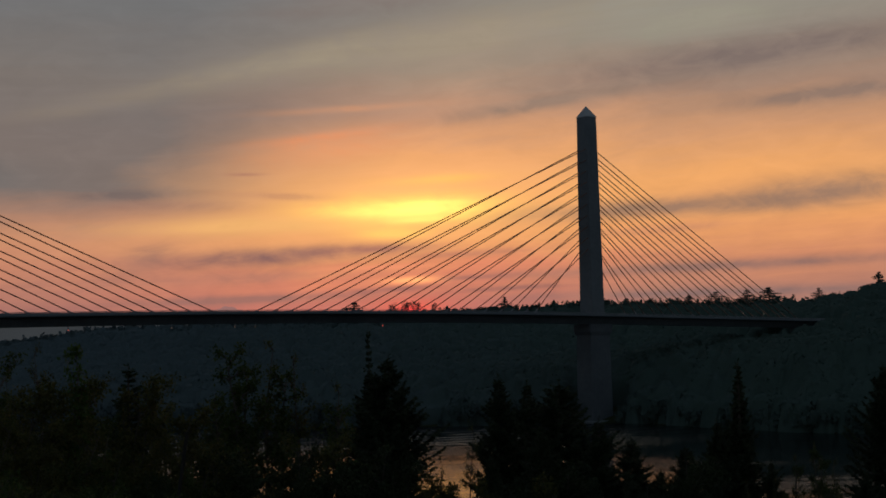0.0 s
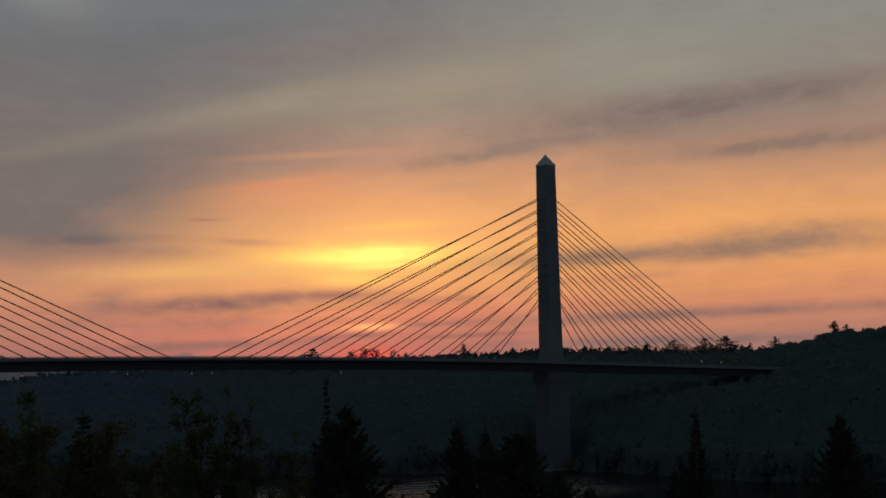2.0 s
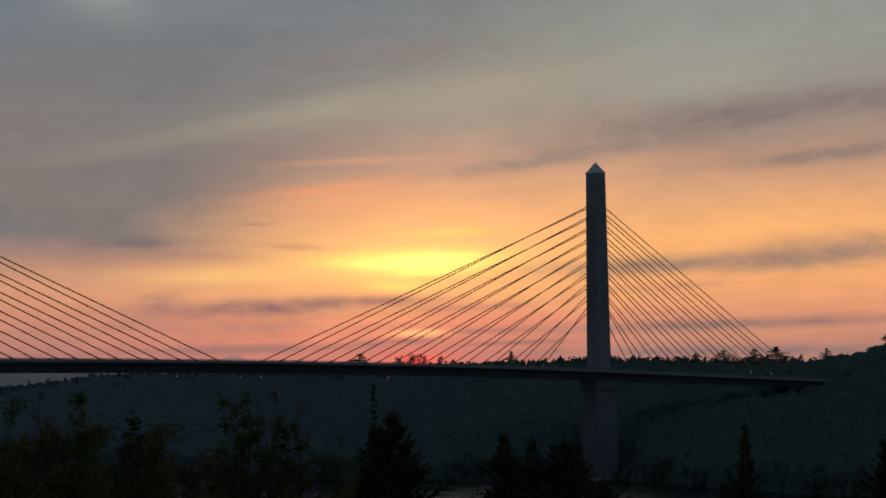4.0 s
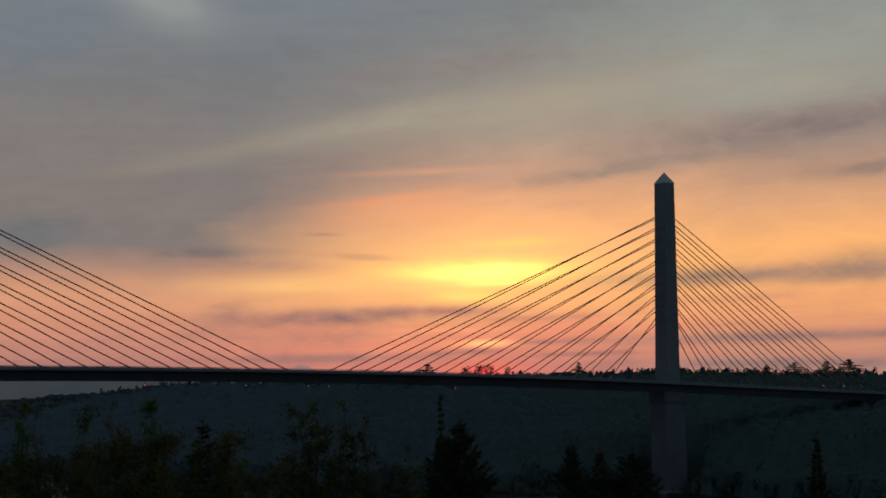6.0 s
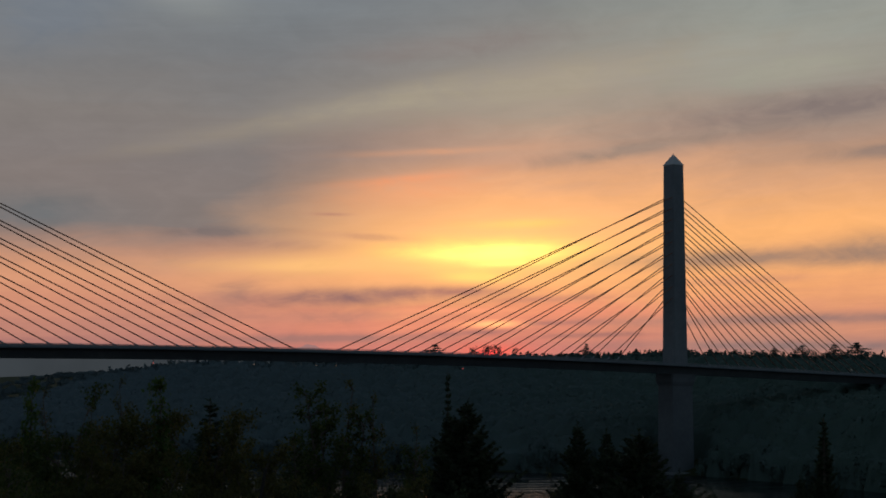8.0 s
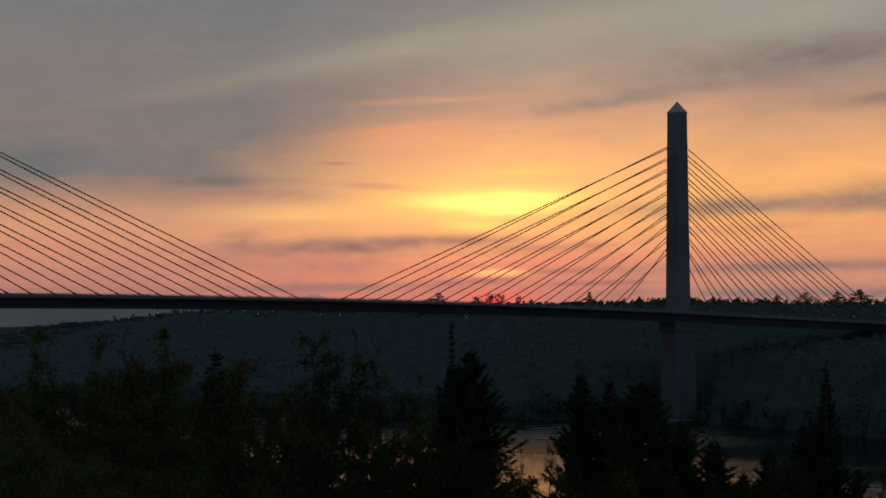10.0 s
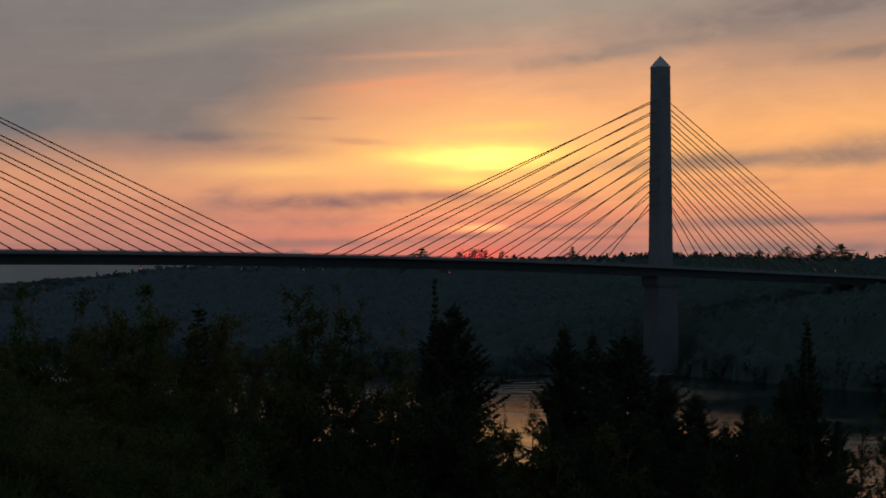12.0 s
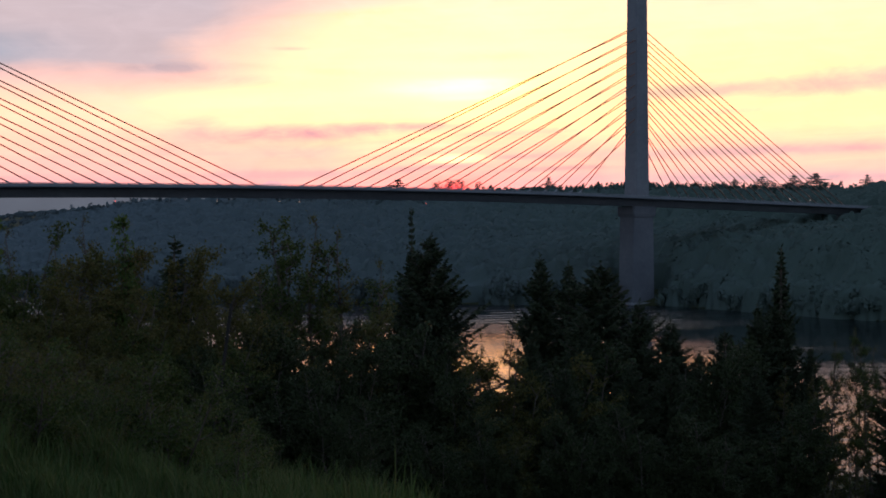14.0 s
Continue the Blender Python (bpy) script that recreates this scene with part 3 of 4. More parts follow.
def woods(name, label, pos, tall, wide, needle, per, clump, mat=FOREST):
    """Many far trees in one mesh: pos (n, 3)."""
    vs, fs, base = [], [], 0
    for p, h, w_, nd in zip(pos, tall, wide, needle):
        n = per
        c = crown_cards(n, "needle" if nd else "leaf", rng) * (w_, w_, h) + p
        skin = (c - p) / (w_, w_, h) - (0, 0.15, 0.40 if not nd else 0.2) + rng.normal(0, 0.28, (n, 3))
        skin /= np.linalg.norm(skin, axis=1)[:, None] + 1e-6
        u = np.cross(skin, rng.normal(0, 1, (n, 3)))
        u /= np.linalg.norm(u, axis=1)[:, None] + 1e-6
        v = np.cross(skin, u)
        sz = clump * rng.uniform(0.5, 1.3, n)[:, None]
        q = np.stack([c - u * sz, c + v * sz * 0.7, c + u * sz, c - v * sz * 0.7], 1)
        vs.append(q.reshape(-1, 3))
        # trunk
        vs.append(np.array([[-0.18, 0, -1], [0.18, 0, -1], [0.1, 0, h * 0.8], [-0.1, 0, h * 0.8]]) + p)
        fs.append(np.arange(4 * (n + 1)).reshape(-1, 4) + base)
        base += 4 * (n + 1)
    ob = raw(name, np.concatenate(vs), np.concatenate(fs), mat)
    return tagged(ob, label, "forest", kind="stuff")


# same painted haze gradient as the far_forest colour
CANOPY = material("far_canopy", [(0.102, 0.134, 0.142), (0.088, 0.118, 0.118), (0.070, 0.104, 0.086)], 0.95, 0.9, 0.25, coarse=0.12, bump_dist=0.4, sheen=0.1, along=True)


def canopy(trees):
    """The closed roof of leaves over the far slope, one dome of leaves for each tree."""
    x0, y0, step = -560.0, 420.0, 2.0
    nx, ny = 610, 310
    top = np.full((ny, nx), -1.0)
    gx, gy = x0 + step * np.arange(nx), y0 + step * np.arange(ny)
    for (x, y, z) in trees:
        r, h, pointed = rng.uniform(2.4, 4.6), rng.uniform(9.5, 12.5), rng.random() < 0.35
        i0, i1 = max(int((x - r - x0) / step), 0), min(int((x + r - x0) / step) + 2, nx)
        j0, j1 = max(int((y - r - y0) / step), 0), min(int((y + r - y0) / step) + 2, ny)
        if i0 >= i1 or j0 >= j1:
            continue
        d = np.hypot(gx[None, i0:i1] - x, gy[j0:j1, None] - y) / r
        dome = h * (np.where(d < 1, 0.66 + 0.34 * (np.clip(1 - d, 0, 1) if pointed else np.sqrt(np.clip(1 - d * d, 0, 1))), -1))
        top[j0:j1, i0:i1] = np.maximum(top[j0:j1, i0:i1], dome)
    # undergrowth closes the gaps between the crowns, but for the strip under the bridge
    mx, my = np.meshgrid(gx, gy)
    back = my - shore(mx)
    off = (mx - PX) * ACROSS.x + (my - PY) * ACROSS.y
    on = (mx - PX) * ALONG.x + (my - PY) * ALONG.y
    low = (top < 6.5) & (back > 1) & (back < 340) & ((np.abs(off) > 11) | (on > -110)) & (np.hypot(mx - PX, my - PY) > 15)
    top[low] = 6.5
    # leaf clumps lying on the domes
    n = 44
    t = np.repeat(trees, n, axis=0)
    a, q_ = rng.uniform(0, 2 * math.pi, len(t)), np.sqrt(rng.uniform(0, 1, len(t)))
    cx, cy = t[:, 0] + np.cos(a) * q_ * 4.4, t[:, 1] + np.sin(a) * q_ * 4.4
    ii, jj = np.clip(((cx - x0) / step).round().astype(int), 0, nx - 1), np.clip(((cy - y0) / step).round().astype(int), 0, ny - 1)
    cz = height(cx, cy) + top[jj, ii] - np.where(q_ > 0.75, rng.uniform(0, 5.5, len(t)) * (np.sin(a) < 0), 0)
    ok = top[jj, ii] > 0
    c = np.stack([cx, cy, cz + rng.normal(0.0, 0.2, len(t))], -1)[ok]
    skin = np.stack([np.cos(a) * q_, np.sin(a) * q_ - 0.45, 0.75 + 0 * a], -1)[ok] + rng.normal(0, 0.16, (len(c), 3))
    skin /= np.linalg.norm(skin, axis=1)[:, None]
    u = np.cross(skin, rng.normal(0, 1, skin.shape))
    u /= np.linalg.norm(u, axis=1)[:, None] + 1e-6
    v = np.cross(skin, u)
    sz = rng.uniform(0.2, 0.65, len(c))[:, None]
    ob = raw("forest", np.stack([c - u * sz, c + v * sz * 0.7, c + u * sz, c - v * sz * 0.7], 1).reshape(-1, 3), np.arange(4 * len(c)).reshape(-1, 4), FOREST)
    tagged(ob, "leafy treetops of the forest on the far bank", "forest", kind="stuff")
    X, Y = np.meshgrid(gx, gy)
    X, Y = X + rng.uniform(-0.5, 0.5, X.shape), Y + rng.uniform(-0.5, 0.5, Y.shape)
    Z = height(X, Y) + top + rng.normal(0, 0.32, X.shape)
    i = (np.arange(ny - 1)[:, None] * nx + np.arange(nx - 1)[None]).ravel()
    q = np.stack([i, i + 1, i + 1 + nx, i + nx], -1)
    q = q[(top.ravel()[q] > 0).any(1)]
    used, inv = np.unique(q, return_inverse=True)
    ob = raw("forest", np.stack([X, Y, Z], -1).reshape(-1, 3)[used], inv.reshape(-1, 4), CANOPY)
    ob.data.polygons.foreach_set("use_smooth", np.ones(len(ob.data.polygons), dtype=bool))
    tagged(ob, "dim green mixed forest covering the far river bank", "forest", kind="stuff")


def far_woods():
    def scatter(n, y0, y1, b0, b1, s0, s1):
        y = rng.uniform(y0, y1, n)
        x = y * rng.uniform(b0, b1, n)
        s = y - shore(x)
        off = (x - PX) * ACROSS.x + (y - PY) * ACROSS.y  # keep clear of the bridge
        on = (x - PX) * ALONG.x + (y - PY) * ALONG.y
        ok = (s > s0) & (s < s1) & ((np.abs(off) > 11) | (on > -110)) & (np.hypot(x - PX, y - PY) > 15) & ((np.abs(x - 26) > 8) | (y > 574))
        x, y = x[ok], y[ok]
        return np.stack([x, y, height(x, y)], -1)
    canopy(scatter(13500, 430, 1000, -0.5, 0.6, -3, 345))
    p = scatter(16000, 400, 720, -0.35, 0.5, -6, 5)
    n = len(p)
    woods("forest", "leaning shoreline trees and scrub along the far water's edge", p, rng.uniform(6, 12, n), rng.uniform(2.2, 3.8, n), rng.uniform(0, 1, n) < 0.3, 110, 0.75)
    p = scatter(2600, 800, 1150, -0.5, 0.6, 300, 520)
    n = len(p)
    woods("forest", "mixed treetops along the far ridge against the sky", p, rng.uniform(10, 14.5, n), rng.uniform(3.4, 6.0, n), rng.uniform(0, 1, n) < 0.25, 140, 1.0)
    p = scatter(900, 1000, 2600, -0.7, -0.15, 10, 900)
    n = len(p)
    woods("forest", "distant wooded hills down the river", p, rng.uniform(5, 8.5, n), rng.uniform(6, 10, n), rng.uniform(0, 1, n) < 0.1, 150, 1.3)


far_woods()


# ---------------------------------------------------------------- near trees
def cards(points, dirs, length, width, r, cup=0.0):
    """Slim four-cornered leaves or sprays from points along dirs."""
    n = len(points)
    side = np.cross(dirs, r.normal(0, 1, (n, 3)))
    side /= np.linalg.norm(side, axis=1)[:, None] + 1e-6
    ln, wd = np.broadcast_to(length, n)[:, None], np.broadcast_to(width, n)[:, None]
    q = np.stack([points, points + dirs * ln * 0.45 + side * wd * 0.5, points + dirs * ln, points + dirs * ln * 0.45 - side * wd * 0.5], 1)
    return q.reshape(-1, 3), np.arange(4 * n).reshape(-1, 4)


def spruce(h, radius, seed, dense=1.0, lean=0.0, bare=0.0, irregular=0.25):
    r = np.random.default_rng(seed)
    e = empty("spruce_tree")
    part("trunk", tube([(lean * t * t, 0, h * t) for t in (0, 0.3, 0.6, 0.85, 1.0)], [0.13 * h / 10 + 0.03, 0.1 * h / 10 + 0.02, 0.07, 0.035, 0.01], 7), BARK, e, "dark spruce trunk", True)
    P, D, Ln, Wd = [], [], [], []
    z = h * (0.08 + bare)
    limb_rings = []
    while z < h * 0.985:
        t = z / h
        reach = radius * (1 - t) ** 0.92 * (0.85 + 0.3 * r.random()) + 0.04
        for k in range(int(r.integers(6, 10))):
            a = r.uniform(0, 2 * math.pi)
            L = reach * r.uniform(1 - irregular * 1.8, 1.0 + irregular)
            rise = -0.28 + 0.8 * t + r.normal(0, 0.08)
            n = max(6, int(L * 62 * dense))
            s = np.sort(r.uniform(0.05, 1, n))
            out_ = np.array([math.cos(a), math.sin(a), 0.0])
            pts = np.outer(s * L, out_) + np.stack([0 * s + lean * t * t, 0 * s, z + L * (rise * s + 0.22 * s * s)], -1)
            flat = np.array([-out_[1], out_[0], 0])
            sgn = r.choice([-1.0, 1.0], n)[:, None]
            d = out_ * r.uniform(0.35, 1.0, n)[:, None] + flat * sgn * r.uniform(0.1, 1.0, n)[:, None] + np.array([0, 0, 1.0]) * r.normal(-0.14, 0.2, n)[:, None]
            d /= np.linalg.norm(d, axis=1)[:, None]
            P.append(pts), D.append(d)
            Ln.append((0.10 + 0.16 * (1 - t) + 0.45 * (1 - s) * min(1.0, L)) * r.uniform(0.7, 1.2, n))
            Wd.append(np.full(n, 0.07 + 0.06 * (1 - t)) * r.uniform(0.7, 1.4, n))
            limb_rings.append(pts[[0, -1]])
        z += 0.16 + 0.34 * (1 - t)
    # leader
    m = 26
    P.append(np.stack([np.full(m, lean), np.zeros(m), h * r.uniform(0.93, 1.0, m)], -1))
    dd = r.normal(0, 0.5, (m, 3)) + (0, 0, 1.0)
    D.append(dd / np.linalg.norm(dd, axis=1)[:, None]), Ln.append(np.full(m, 0.22)), Wd.append(np.full(m, 0.05))
    v, f = cards(np.concatenate(P), np.concatenate(D), np.concatenate(Ln), np.concatenate(Wd), r)
    raw("crown", v, f, NEEDLES, e, "dense dark green needles")
    # limbs
    lv, lf = [], []
    for k, (a, b) in enumerate(limb_rings):
        w_ = 0.02
        lv += [a + (0, 0, w_), a - (0, 0, w_), b - (0, 0, 0.004), b + (0, 0, 0.004)]
        lf.append((4 * k, 4 * k + 1, 4 * k + 2, 4 * k + 3))
    tagged(raw("branchwork", lv, lf, BARK, e), kind="stuff")
    return tagged(e, "dark green spruce tree on the river bank", "tree", "spruces on the bank")


def broadleaf(h, seed, spread=0.35, leaves=2600, size=0.11, mat=None, stems=1, name="broadleaf_tree", first=0.25, label="leafy young tree on the bank"):
    """A tree or bush: stems with limbs and twigs, leaves along the twigs."""
    r = np.random.default_rng(seed)
    e = empty(name)
    twigs = []
    for s in range(stems):
        a = r.uniform(0, 2 * math.pi)
        tilt = r.uniform(0.02, 0.12) if stems == 1 else r.uniform(0.1, spread)
        hh = h * (1.0 if s == 0 else r.uniform(0.6, 0.98))
        pts, p = [], np.array([0.15 * math.cos(a) * (stems > 1), 0.15 * math.sin(a) * (stems > 1), -0.2])
        for k in range(7):
            pts.append(p.copy())
            p = p + np.array([math.cos(a) * tilt, math.sin(a) * tilt, 1.0]) * hh / 6.0 + np.append(r.normal(0, 0.025 * hh / 2, 2), 0)
        rad = 0.010 * hh + 0.008
        part("trunk" if stems == 1 else "stem", tube(pts, [rad * (1 - 0.14 * k) for k in range(7)], 6), BARK, e, "", True)
        pts = np.array(pts)
        for k in range(int(9 + hh * 2.2)):
            t = r.uniform(first, 1.0)
            i = min(int(t * 6), 5)
            q = pts[i] + (pts[i + 1] - pts[i]) * (t * 6 - i)
            b = r.uniform(0, 2 * math.pi)
            L = hh * spread * (1.05 - 0.75 * t) * r.uniform(0.35, 1.1) + 0.12
            dirv = np.array([math.cos(b), math.sin(b), r.uniform(0.3, 1.1)])
            dirv /= np.linalg.norm(dirv)
            end = q + dirv * L
            twigs.append((q, end, rad * 0.4))
            for m in range(3):
                u = r.uniform(0.35, 0.95)
                q2 = q + (end - q) * u
                d2 = dirv + r.normal(0, 0.6, 3)
                d2 /= np.linalg.norm(d2)
                twigs.append((q2, q2 + d2 * L * 0.5, rad * 0.22))
    bmv, bmf = [], []
    for k, (q, x, w_) in enumerate(twigs):
        d = (x - q) / (np.linalg.norm(x - q) + 1e-6)
        s = np.cross(d, (0.3, 0.2, 0.9))
        s /= np.linalg.norm(s) + 1e-6
        t2 = np.cross(d, s)
        o = len(bmv)
        bmv += [q + s * w_, q - s * w_ * 0.5 + t2 * w_, q - s * w_ * 0.5 - t2 * w_, x]
        bmf += [(o, o + 1, o + 3), (o + 1, o + 2, o + 3), (o + 2, o, o + 3)]
    tagged(raw("branchwork", bmv, bmf, BARK, e), kind="stuff")
    A, B = np.array([t[0] for t in twigs]), np.array([t[1] for t in twigs])
    reach = np.linalg.norm(B - A, axis=1) ** 1.1
    k = r.choice(len(twigs), leaves, p=reach / reach.sum())
    A, B = A[k], B[k]
    u = r.uniform(0.25, 1.05, leaves)[:, None]
    pts = A + (B - A) * u + r.normal(0, 0.05 + size * 0.35, (leaves, 3))
    d = r.normal(0, 1, (leaves, 3)) + (0, 0, -0.3)
    d /= np.linalg.norm(d, axis=1)[:, None]
    ln = size * r.uniform(0.6, 1.25, leaves)
    v, f = cards(pts, d, ln, ln * 0.7, r)
    raw("crown", v, f, mat or LEAVES, e, "small green leaves")
    return tagged(e, label, "tree" if stems == 1 else "bush", "young trees on the bank" if stems == 1 else "bushes on the slope")


def stand(ob, bearing, depth, top, h, turn=0.0, wide=1.0):
    """Place a thing of built height h: bearing = tangent to the right, top = tangent of its top above eye level."""
    x, y = bearing * depth, depth
    z = float(height(x, y)) - 0.1
    s = (EYE + top * depth - z) / h
    ob.matrix_basis = pose(x, y, z, 0, 0, turn) @ Matrix.Diagonal((s * wide, s * wide, s, 1))
    return ob


def again(ob, bearing, depth, top, h, turn=0.0, wide=1.0):
    c = copy_thing(ob, pose(0, 0, 0))
    return stand(c, bearing, depth, top, h, turn, wide)


def T(px, py):
    """Bearing and height tangents."""
    return (px - 784) / 2277.0, (515 - py) / 2277.0


sp_a = spruce(14, 5.0, 11)
sp_b = spruce(14, 3.8, 12, irregular=0.3)
sp_c = spruce(14, 5.6, 13, irregular=0.35)
sp_d = spruce(10, 1.5, 14, dense=1.1, irregular=0.45)
sp_e = spruce(10, 0.75, 15, dense=0.35, irregular=0.5)


def put(ob, px, py, depth, h, turn=0.0, wide=1.0, first=False):
    b, t = T(px, py)
    return (stand if first else again)(ob, b, depth, t, h, turn, wide)


put(sp_a, 821, 562, 58, 14, 20, 1.12, True)
put(sp_e, 787, 513, 60, 10, 50, 0.55, True)
put(sp_b, 788, 585, 59, 14, 75, 0.95, True)
put(sp_b, 1015, 600, 56, 14, 0, 1.0)
put(sp_b, 1066, 612, 59, 14, 130, 0.95)
put(sp_c, 1123, 615, 54, 14, 40, 1.3, True)
put(sp_b, 1192, 682, 50, 14, 200, 1.2)
put(sp_e, 1446, 588, 57, 10, 260, 1.1)
put(sp_b, 1447, 612, 57.5, 14, 260, 0.62)
put(sp_c, 1437, 700, 57, 14, 15, 1.05)
put(sp_b, 1404, 690, 56, 14, 90, 1.0)
put(sp_a, 1712, 598, 52, 14, 140, 0.85)
put(sp_a, 1672, 790, 46, 14, 10, 0.9)
put(sp_c, 1250, 790, 44, 14, 300, 1.0)
put(sp_d, 369, 568, 46, 10, 10, 1.7, True)
put(sp_c, 362, 650, 47, 14, 70, 0.7)
put(sp_a, 1000, 742, 45, 14, 300, 0.8)
put(sp_c, 535, 655, 56, 14, 10, 0.8)
put(sp_b, 1249, 717, 54, 14, 30, 1.45)
put(sp_c, 1300, 775, 52, 14, 30, 0.8)
put(sp_c, 1345, 735, 60, 14, 200, 0.9)
put(sp_a, 1300, 800, 50, 14, 100, 1.0)
put(sp_b, 1500, 765, 54, 14, 100, 0.9)
put(sp_c, 1090, 700, 48, 14, 20, 0.9)
put(sp_a, 805, 720, 46, 14, 220, 0.8)
put(sp_c, 1180, 790, 44, 14, 120, 0.9)
put(sp_a, 1060, 800, 42, 14, 60, 0.9)
put(sp_c, 840, 745, 43, 14, 160, 0.75)
put(sp_a, 832, 680, 57, 14, 210, 0.75)
put(sp_b, 1400, 800, 44, 14, 310, 1.2)
bl_a = broadleaf(9, 21, 0.22, 6000, 0.10, first=0.15)
bl_b = broadleaf(9, 22, 0.17, 2200, 0.10, LEAVES_OLIVE, first=0.15, label="slender tree with sparse olive leaves")
bl_y = broadleaf(7, 23, 0.11, 1300, 0.15, LEAVES_YOUNG, label="sapling with fresh bright green leaves")
bl_c = broadleaf(9, 27, 0.13, 2600, 0.10, LEAVES, first=0.3, label="thin-stemmed young tree with sparse leaves")
bu_a = broadleaf(5, 31, 0.42, 30000, 0.082, LEAVES_OLIVE, 7, "bush", 0.12, "dense olive-green bush on the slope")
bu_b = broadleaf(5, 32, 0.40, 30000, 0.082, LEAVES, 7, "bush", 0.12, "dense dark green bush on the slope")
bu_d = broadleaf(5, 33, 0.40, 30000, 0.082, LEAVES_SHADED, 7, "bush", 0.1, "bush under the spruces, shade painted into its leaf colour")
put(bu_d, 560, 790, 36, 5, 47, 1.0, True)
put(bl_y, 289, 520, 36, 7, 0, 0.75, True)
put(bl_y, 30, 524, 34, 7, 80, 0.6)
put(bl_c, 559, 543, 50, 9, 0, 1.0, True)
put(bl_c, 532, 575, 51, 9, 100, 1.0)
put(bl_c, 640, 588, 51, 9, 200, 1.0)
put(bl_a, 580, 600, 50, 9, 0, 0.8, True)
put(bl_b, 611, 532, 52, 9, 0, 0.9, True)
put(bl_b, 667, 560, 52, 9, 70, 0.8)
put(bl_b, 735, 612, 52, 9, 30, 0.8)
put(bl_b, 412, 588, 44, 9, 30, 1.0)
put(bl_b, 430, 612, 43, 9, 130, 1.1)
put(bl_b, 221, 533, 40, 9, 120, 0.7)
put(bl_b, 86, 555, 38, 9, 160, 0.8)
put(bl_c, 500, 625, 48, 9, 50, 1.1)
put(bl_a, 1538, 778, 47, 9, 20, 0.9)
put(bl_a, 1578, 752, 49, 9, 140, 0.8)
put(bl_a, 1612, 770, 46, 9, 250, 0.9)
put(bl_b, 160, 575, 42, 9, 220, 0.8)
put(bl_c, 640, 640, 50, 9, 250, 1.2)
put(bl_b, 880, 790, 44, 9, 180, 0.35)
put(bl_c, 720, 655, 47, 9, 180, 1.2)
put(bu_b, 80, 565, 34, 5, 0, 0.9, True)
put(bu_a, 150, 606, 35, 5, 30, 1.1, True)
# bearing, top, depth, olive or not
SLOPE_BUSHES = [(230, 592, 36, 1), (320, 598, 37, 1), (390, 650, 38, 1), (20, 588, 32, 0), (-60, 570, 33, 1), (-140, 580, 34, 0), (70, 640, 30, 1), (200, 660, 31, 1),
                (300, 680, 32, 0), (405, 708, 36, 0), (452, 712, 40, 1), (500, 713, 42, 0), (545, 712, 42, 1), (590, 716, 44, 0), (520, 745, 38, 0), (440, 760, 34, 0),
                (480, 790, 33, 0)]
BANK_BUSHES = [(628, 713, 43, 0), (672, 713, 43, 1), (715, 712, 44, 0), (600, 750, 38, 0), (660, 755, 38, 0), (745, 775, 42, 0), (660, 800, 35, 0), (760, 850, 36, 0),
               (868, 772, 43, 0), (858, 800, 41, 0), (935, 862, 40, 1), (950, 800, 43, 1), (978, 775, 44, 1), (1080, 800, 42, 0), (1210, 870, 36, 0), (1330, 880, 36, 0),
               (1060, 880, 36, 0), (1450, 850, 40, 0), (1285, 764, 47, 0), (1308, 756, 47, 0), (1110, 760, 46, 0), (940, 890, 36, 0), (850, 900, 34, 0), (700, 880, 30, 0),
               (1720, 800, 40, 0)]
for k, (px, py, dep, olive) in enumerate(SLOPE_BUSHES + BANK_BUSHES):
    # low bushes right of 430 get the leaf colour with painted shade
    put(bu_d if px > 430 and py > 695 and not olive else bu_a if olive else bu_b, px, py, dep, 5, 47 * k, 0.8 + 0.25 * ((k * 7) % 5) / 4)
for k, (px, py, dep) in enumerate([(1545, 760, 48), (1585, 740, 50), (1620, 770, 47), (1505, 800, 46), (905, 740, 50), (960, 690, 52), (1530, 850, 42), (1470, 870, 40), (1570, 830, 44), (1600, 860, 40), (1450, 800, 46)]):
    put(bl_b, px, py, dep, 9, 60 * k, 0.6)


# weeds and young shoots along the edge of the grass
we_a = broadleaf(1.6, 61, 0.45, 5000, 0.042, LEAVES_OLIVE, 6, "weed_clump", 0.1, "low olive weeds at the edge of the grass")
we_b = broadleaf(1.8, 62, 0.4, 4500, 0.048, LEAVES, 5, "weed_clump", 0.1, "low green weeds at the edge of the grass")
wr = np.random.default_rng(66)
for k in range(95):
    b_ = wr.uniform(-0.42, -0.13)
    dep = wr.uniform(16, 31)
    base_ = float(height(b_ * dep, dep))
    m = pose(b_ * dep, dep, base_ - 0.05, 0, 0, wr.uniform(0, 360)) @ Matrix.Scale(wr.uniform(0.6, 1.15), 4)
    if k == 0:
        we_a.matrix_basis = m
    elif k == 1:
        we_b.matrix_basis = m
    else:
        copy_thing(we_a if k % 2 else we_b, m).matrix_basis = m


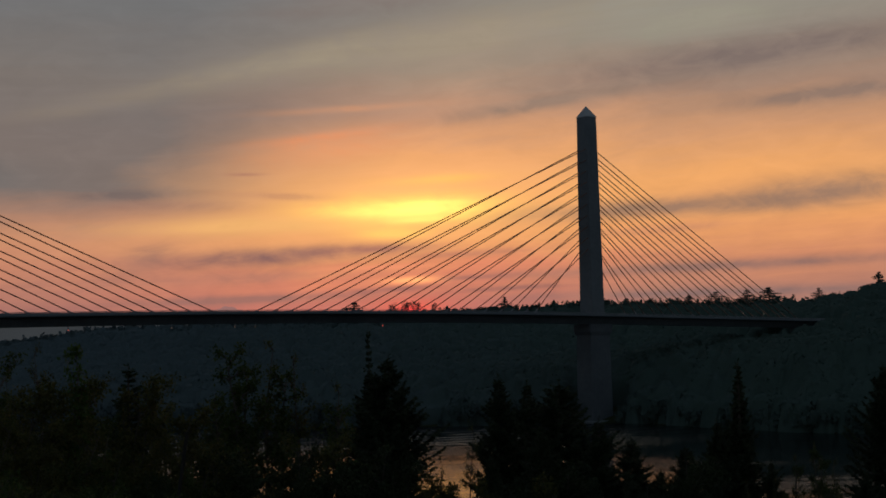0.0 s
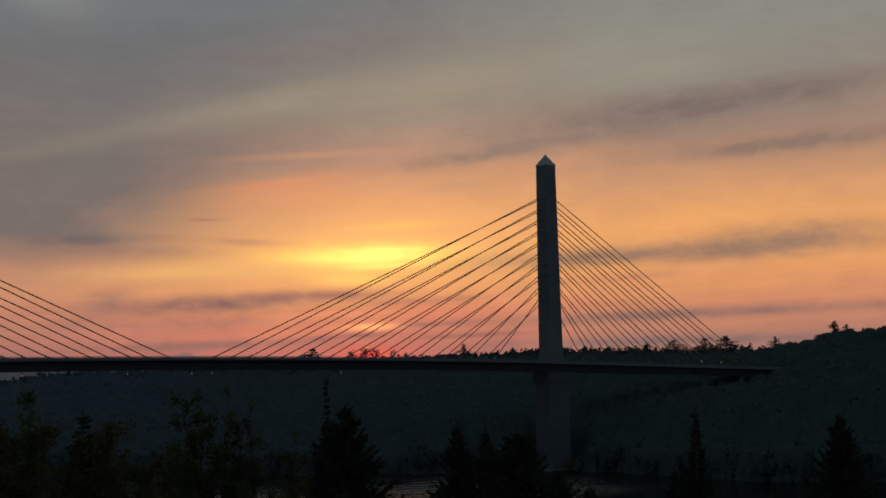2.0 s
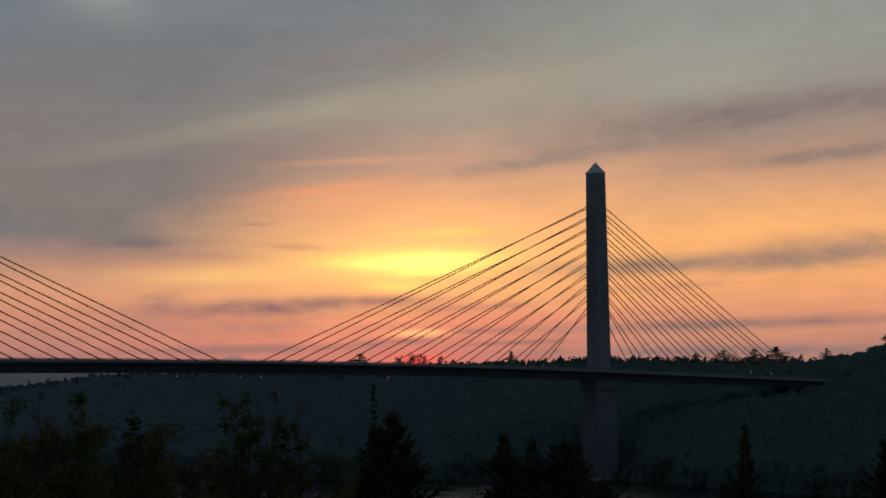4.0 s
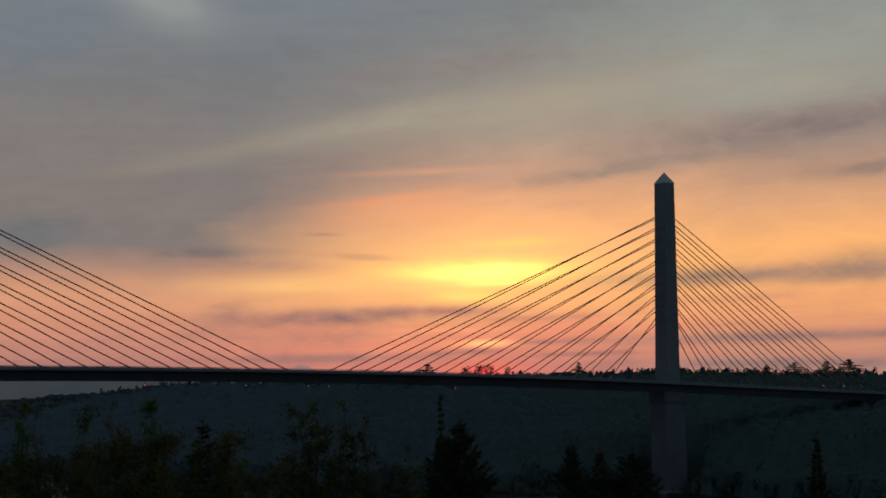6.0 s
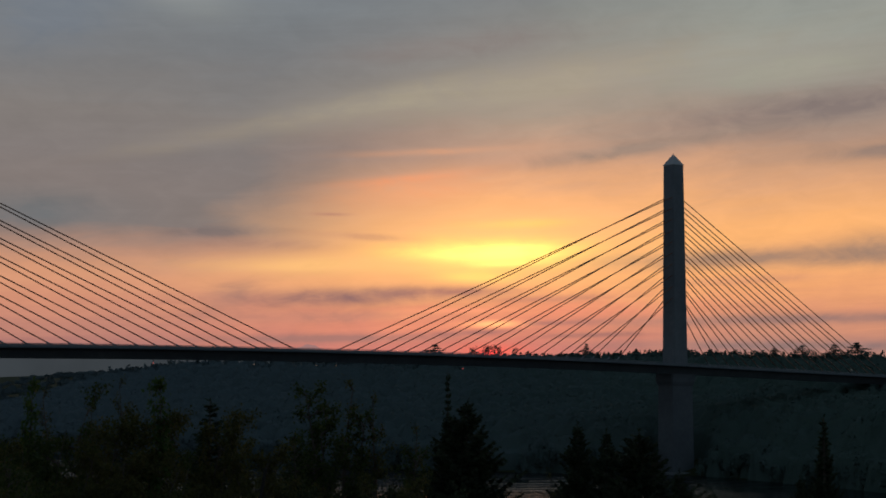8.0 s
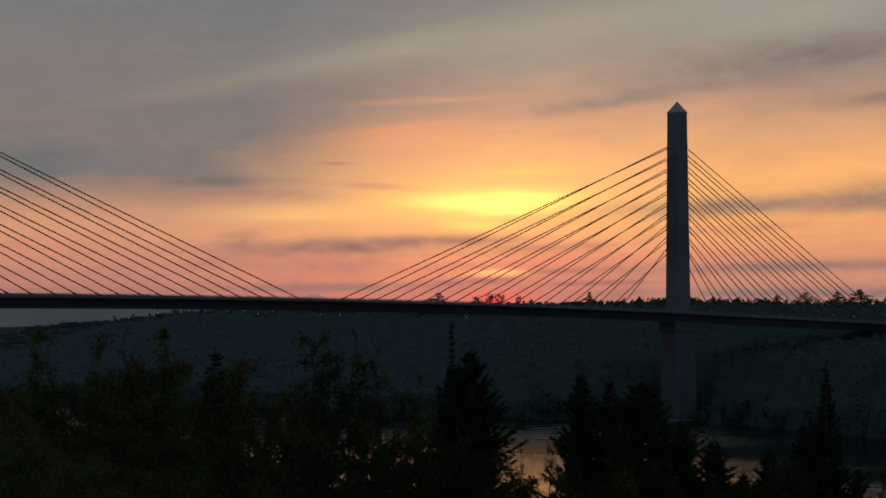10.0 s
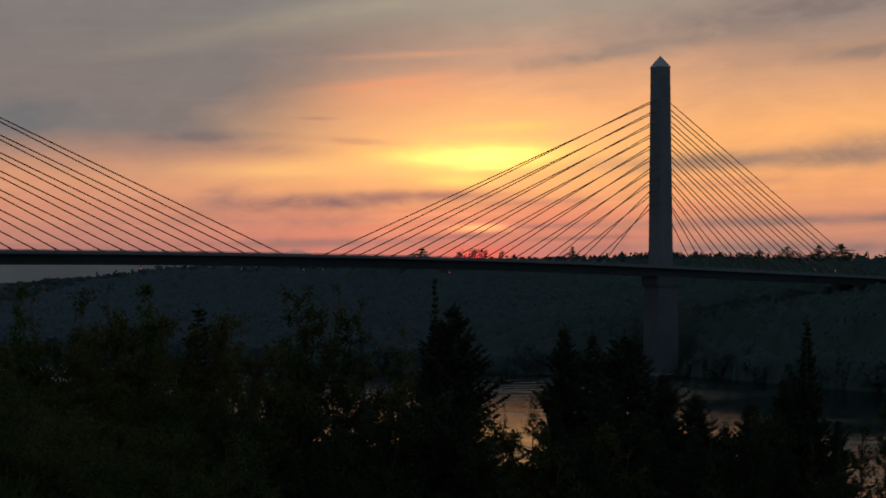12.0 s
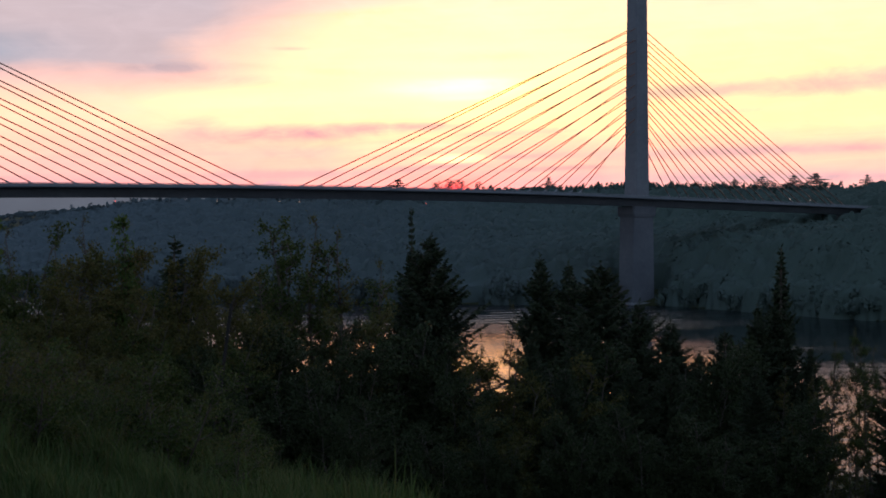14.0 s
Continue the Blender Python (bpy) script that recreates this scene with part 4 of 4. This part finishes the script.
# single trees that stand out on the far ridge
def pine(h, seed, tiers, spread, name="pine_tree", label="tall ragged pine on the far ridge"):
    r = np.random.default_rng(seed)
    e = empty(name)
    part("trunk", tube([(0, 0, 0), (0.2, 0, h * 0.5), (0.1, 0, h * 0.98)], [0.32, 0.22, 0.05], 6), BARK, e)
    P, N = [], []
    for k in range(tiers):
        t = 0.30 + 0.68 * k / (tiers - 1)
        for j in range(r.integers(4, 7)):
            a, L = r.uniform(0, 6.28), spread * 1.35 * (1.0 - t) ** 0.8 * r.uniform(0.55, 1.15)
            c = np.array([math.cos(a) * L, math.sin(a) * L, h * t + r.normal(0, 0.25)])
            n = 40 + int(130 * (1 - t))
            u = r.uniform(0, 1, n)[:, None]
            P.append(np.concatenate([c[:2] * u, np.full((n, 1), c[2])], 1) + r.normal(0, 1, (n, 3)) * (0.18 + 0.35 * (1 - t), 0.18 + 0.35 * (1 - t), 0.14))
    P = np.concatenate(P)
    d = r.normal(0, 1, P.shape) * (1, 1, 0.4)
    d /= np.linalg.norm(d, axis=1)[:, None]
    v, f = cards(P, d, 0.62, 0.3, r)
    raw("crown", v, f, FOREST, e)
    return tagged(e, label, "tree", "pines on the far ridge")


def bare_tree(h, seed):
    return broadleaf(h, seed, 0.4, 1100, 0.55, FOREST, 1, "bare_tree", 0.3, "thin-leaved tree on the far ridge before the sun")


pi_a, pi_b, pi_c = pine(18, 51, 11, 9.0), pine(18, 52, 12, 8.0), pine(18, 53, 10, 11.0)
ba_a = bare_tree(16, 54)
FAR = 905
put(pi_a, 1508, 457, FAR, 18, 0, 1.9, True)
put(pi_b, 1468, 462, FAR, 18, 0, 1.9, True)
put(pi_c, 1411, 463, FAR, 18, 0, 1.9, True)
put(pi_a, 1362, 468, FAR, 18, 80, 1.7)
put(pi_b, 1030, 464, FAR, 18, 60, 1.3)
put(pi_b, 764, 468, FAR, 18, 160, 2.2)
put(pi_c, 1205, 466, FAR, 18, 100, 1.5)
put(ba_a, 850, 468, FAR, 16, 0, 1.2, True)
put(ba_a, 878, 468, FAR, 16, 90, 1.3)
put(ba_a, 835, 472, FAR, 16, 200, 1.2)
put(ba_a, 900, 472, FAR, 16, 290, 1.0)
put(pi_c, 1600, 460, FAR, 18, 200, 1.1)
put(pi_a, 1712, 434, FAR, 18, 240, 1.2)
put(pi_c, 1735, 440, FAR, 18, 20, 1.2)


def shed():
    x, y = 26.0, 566.0
    g = float(height(x, y))
    e = empty("shed", pose(x, y, g, 0, 0, 12))
    part("wall", box_bm(-4, 4, -3, 3, -1.5, 3.4), BOAT_HULL, e, "pale grey board walls")
    part("roof", ring_solid([[(-4.4, -3.5, 3.3), (-4.4, 3.5, 3.3), (-4.4, 0, 5.4)], [(4.4, -3.5, 3.3), (4.4, 3.5, 3.3), (4.4, 0, 5.4)]]), STEEL, e, "grey metal roof")
    part("door", box_bm(-1.2, 1.2, -3.06, -2.99, -0.2, 2.2), POST_WOOD, e, "dark boat door")
    tagged(e, "small pale grey shed at the far waterline", "shed")


shed()


# leaning fence stake in the thicket
def stake():
    b0, t0 = T(469, 685)
    d = 30.0
    top = Vector((b0 * d, d, EYE + t0 * d))
    g = float(height(b0 * d - 0.2, d))
    bm = tube([(top.x - 0.17 * (top.z - g), d, g - 0.1), (top.x - 0.07 * (top.z - g), d, (g + top.z) / 2), tuple(top)], [0.05, 0.045, 0.04], 7)
    tagged(part("wooden_stake", bm, POST_WOOD), "leaning dark weathered wooden stake among bushes", "stake")


stake()


# ---------------------------------------------------------------- grass
def grass():
    n = 110000
    y = 9.5 + 28 * rng.uniform(0, 1, n) ** 1.2
    x = y * rng.uniform(-0.52, 0.02, n)
    keep = rng.uniform(0, 1, n) < smooth(0.02, -0.16, x / y) + 0.05
    x, y = x[keep], y[keep]
    n = len(x)
    clump = waves(x, y, 0.9, 4.0)
    z = height(x, y)
    ln = rng.uniform(0.3, 0.75, n) * (1 + 0.35 * clump) * (1 + 0.45 * waves(x, y, 0.37, 9.0)) * np.where(rng.uniform(0, 1, n) < 0.05, 1.25, 1.0) * (0.45 + 0.55 * smooth(9, 19, y))
    a = rng.uniform(0, 2 * math.pi, n)
    bend = ln * rng.uniform(0.15, 0.6, n)
    w_ = rng.uniform(0.005, 0.011, n)
    base = np.stack([x, y, z - 0.03], -1)
    side = np.stack([np.cos(a + 1.57), np.sin(a + 1.57), 0 * a], -1) * w_[:, None]
    lean_ = np.stack([np.cos(a) * bend, np.sin(a) * bend, 0 * a], -1)
    mid = base + lean_ * 0.35 + np.stack([0 * a, 0 * a, ln * 0.6], -1)
    tip = base + lean_ + np.stack([0 * a, 0 * a, ln * 0.92], -1)
    v = np.stack([base - side, base + side, mid + side * 0.8, tip, mid - side * 0.8], 1).reshape(-1, 3)
    k = 5 * np.arange(n)[:, None]
    f = np.stack([k + (0, 1, 2), k + (0, 2, 4), k + (4, 2, 3)], 1).reshape(-1, 3)
    tagged(raw("grass", v, f, GRASS), "long unmown green grass on the slope", "grass", kind="stuff")


grass()
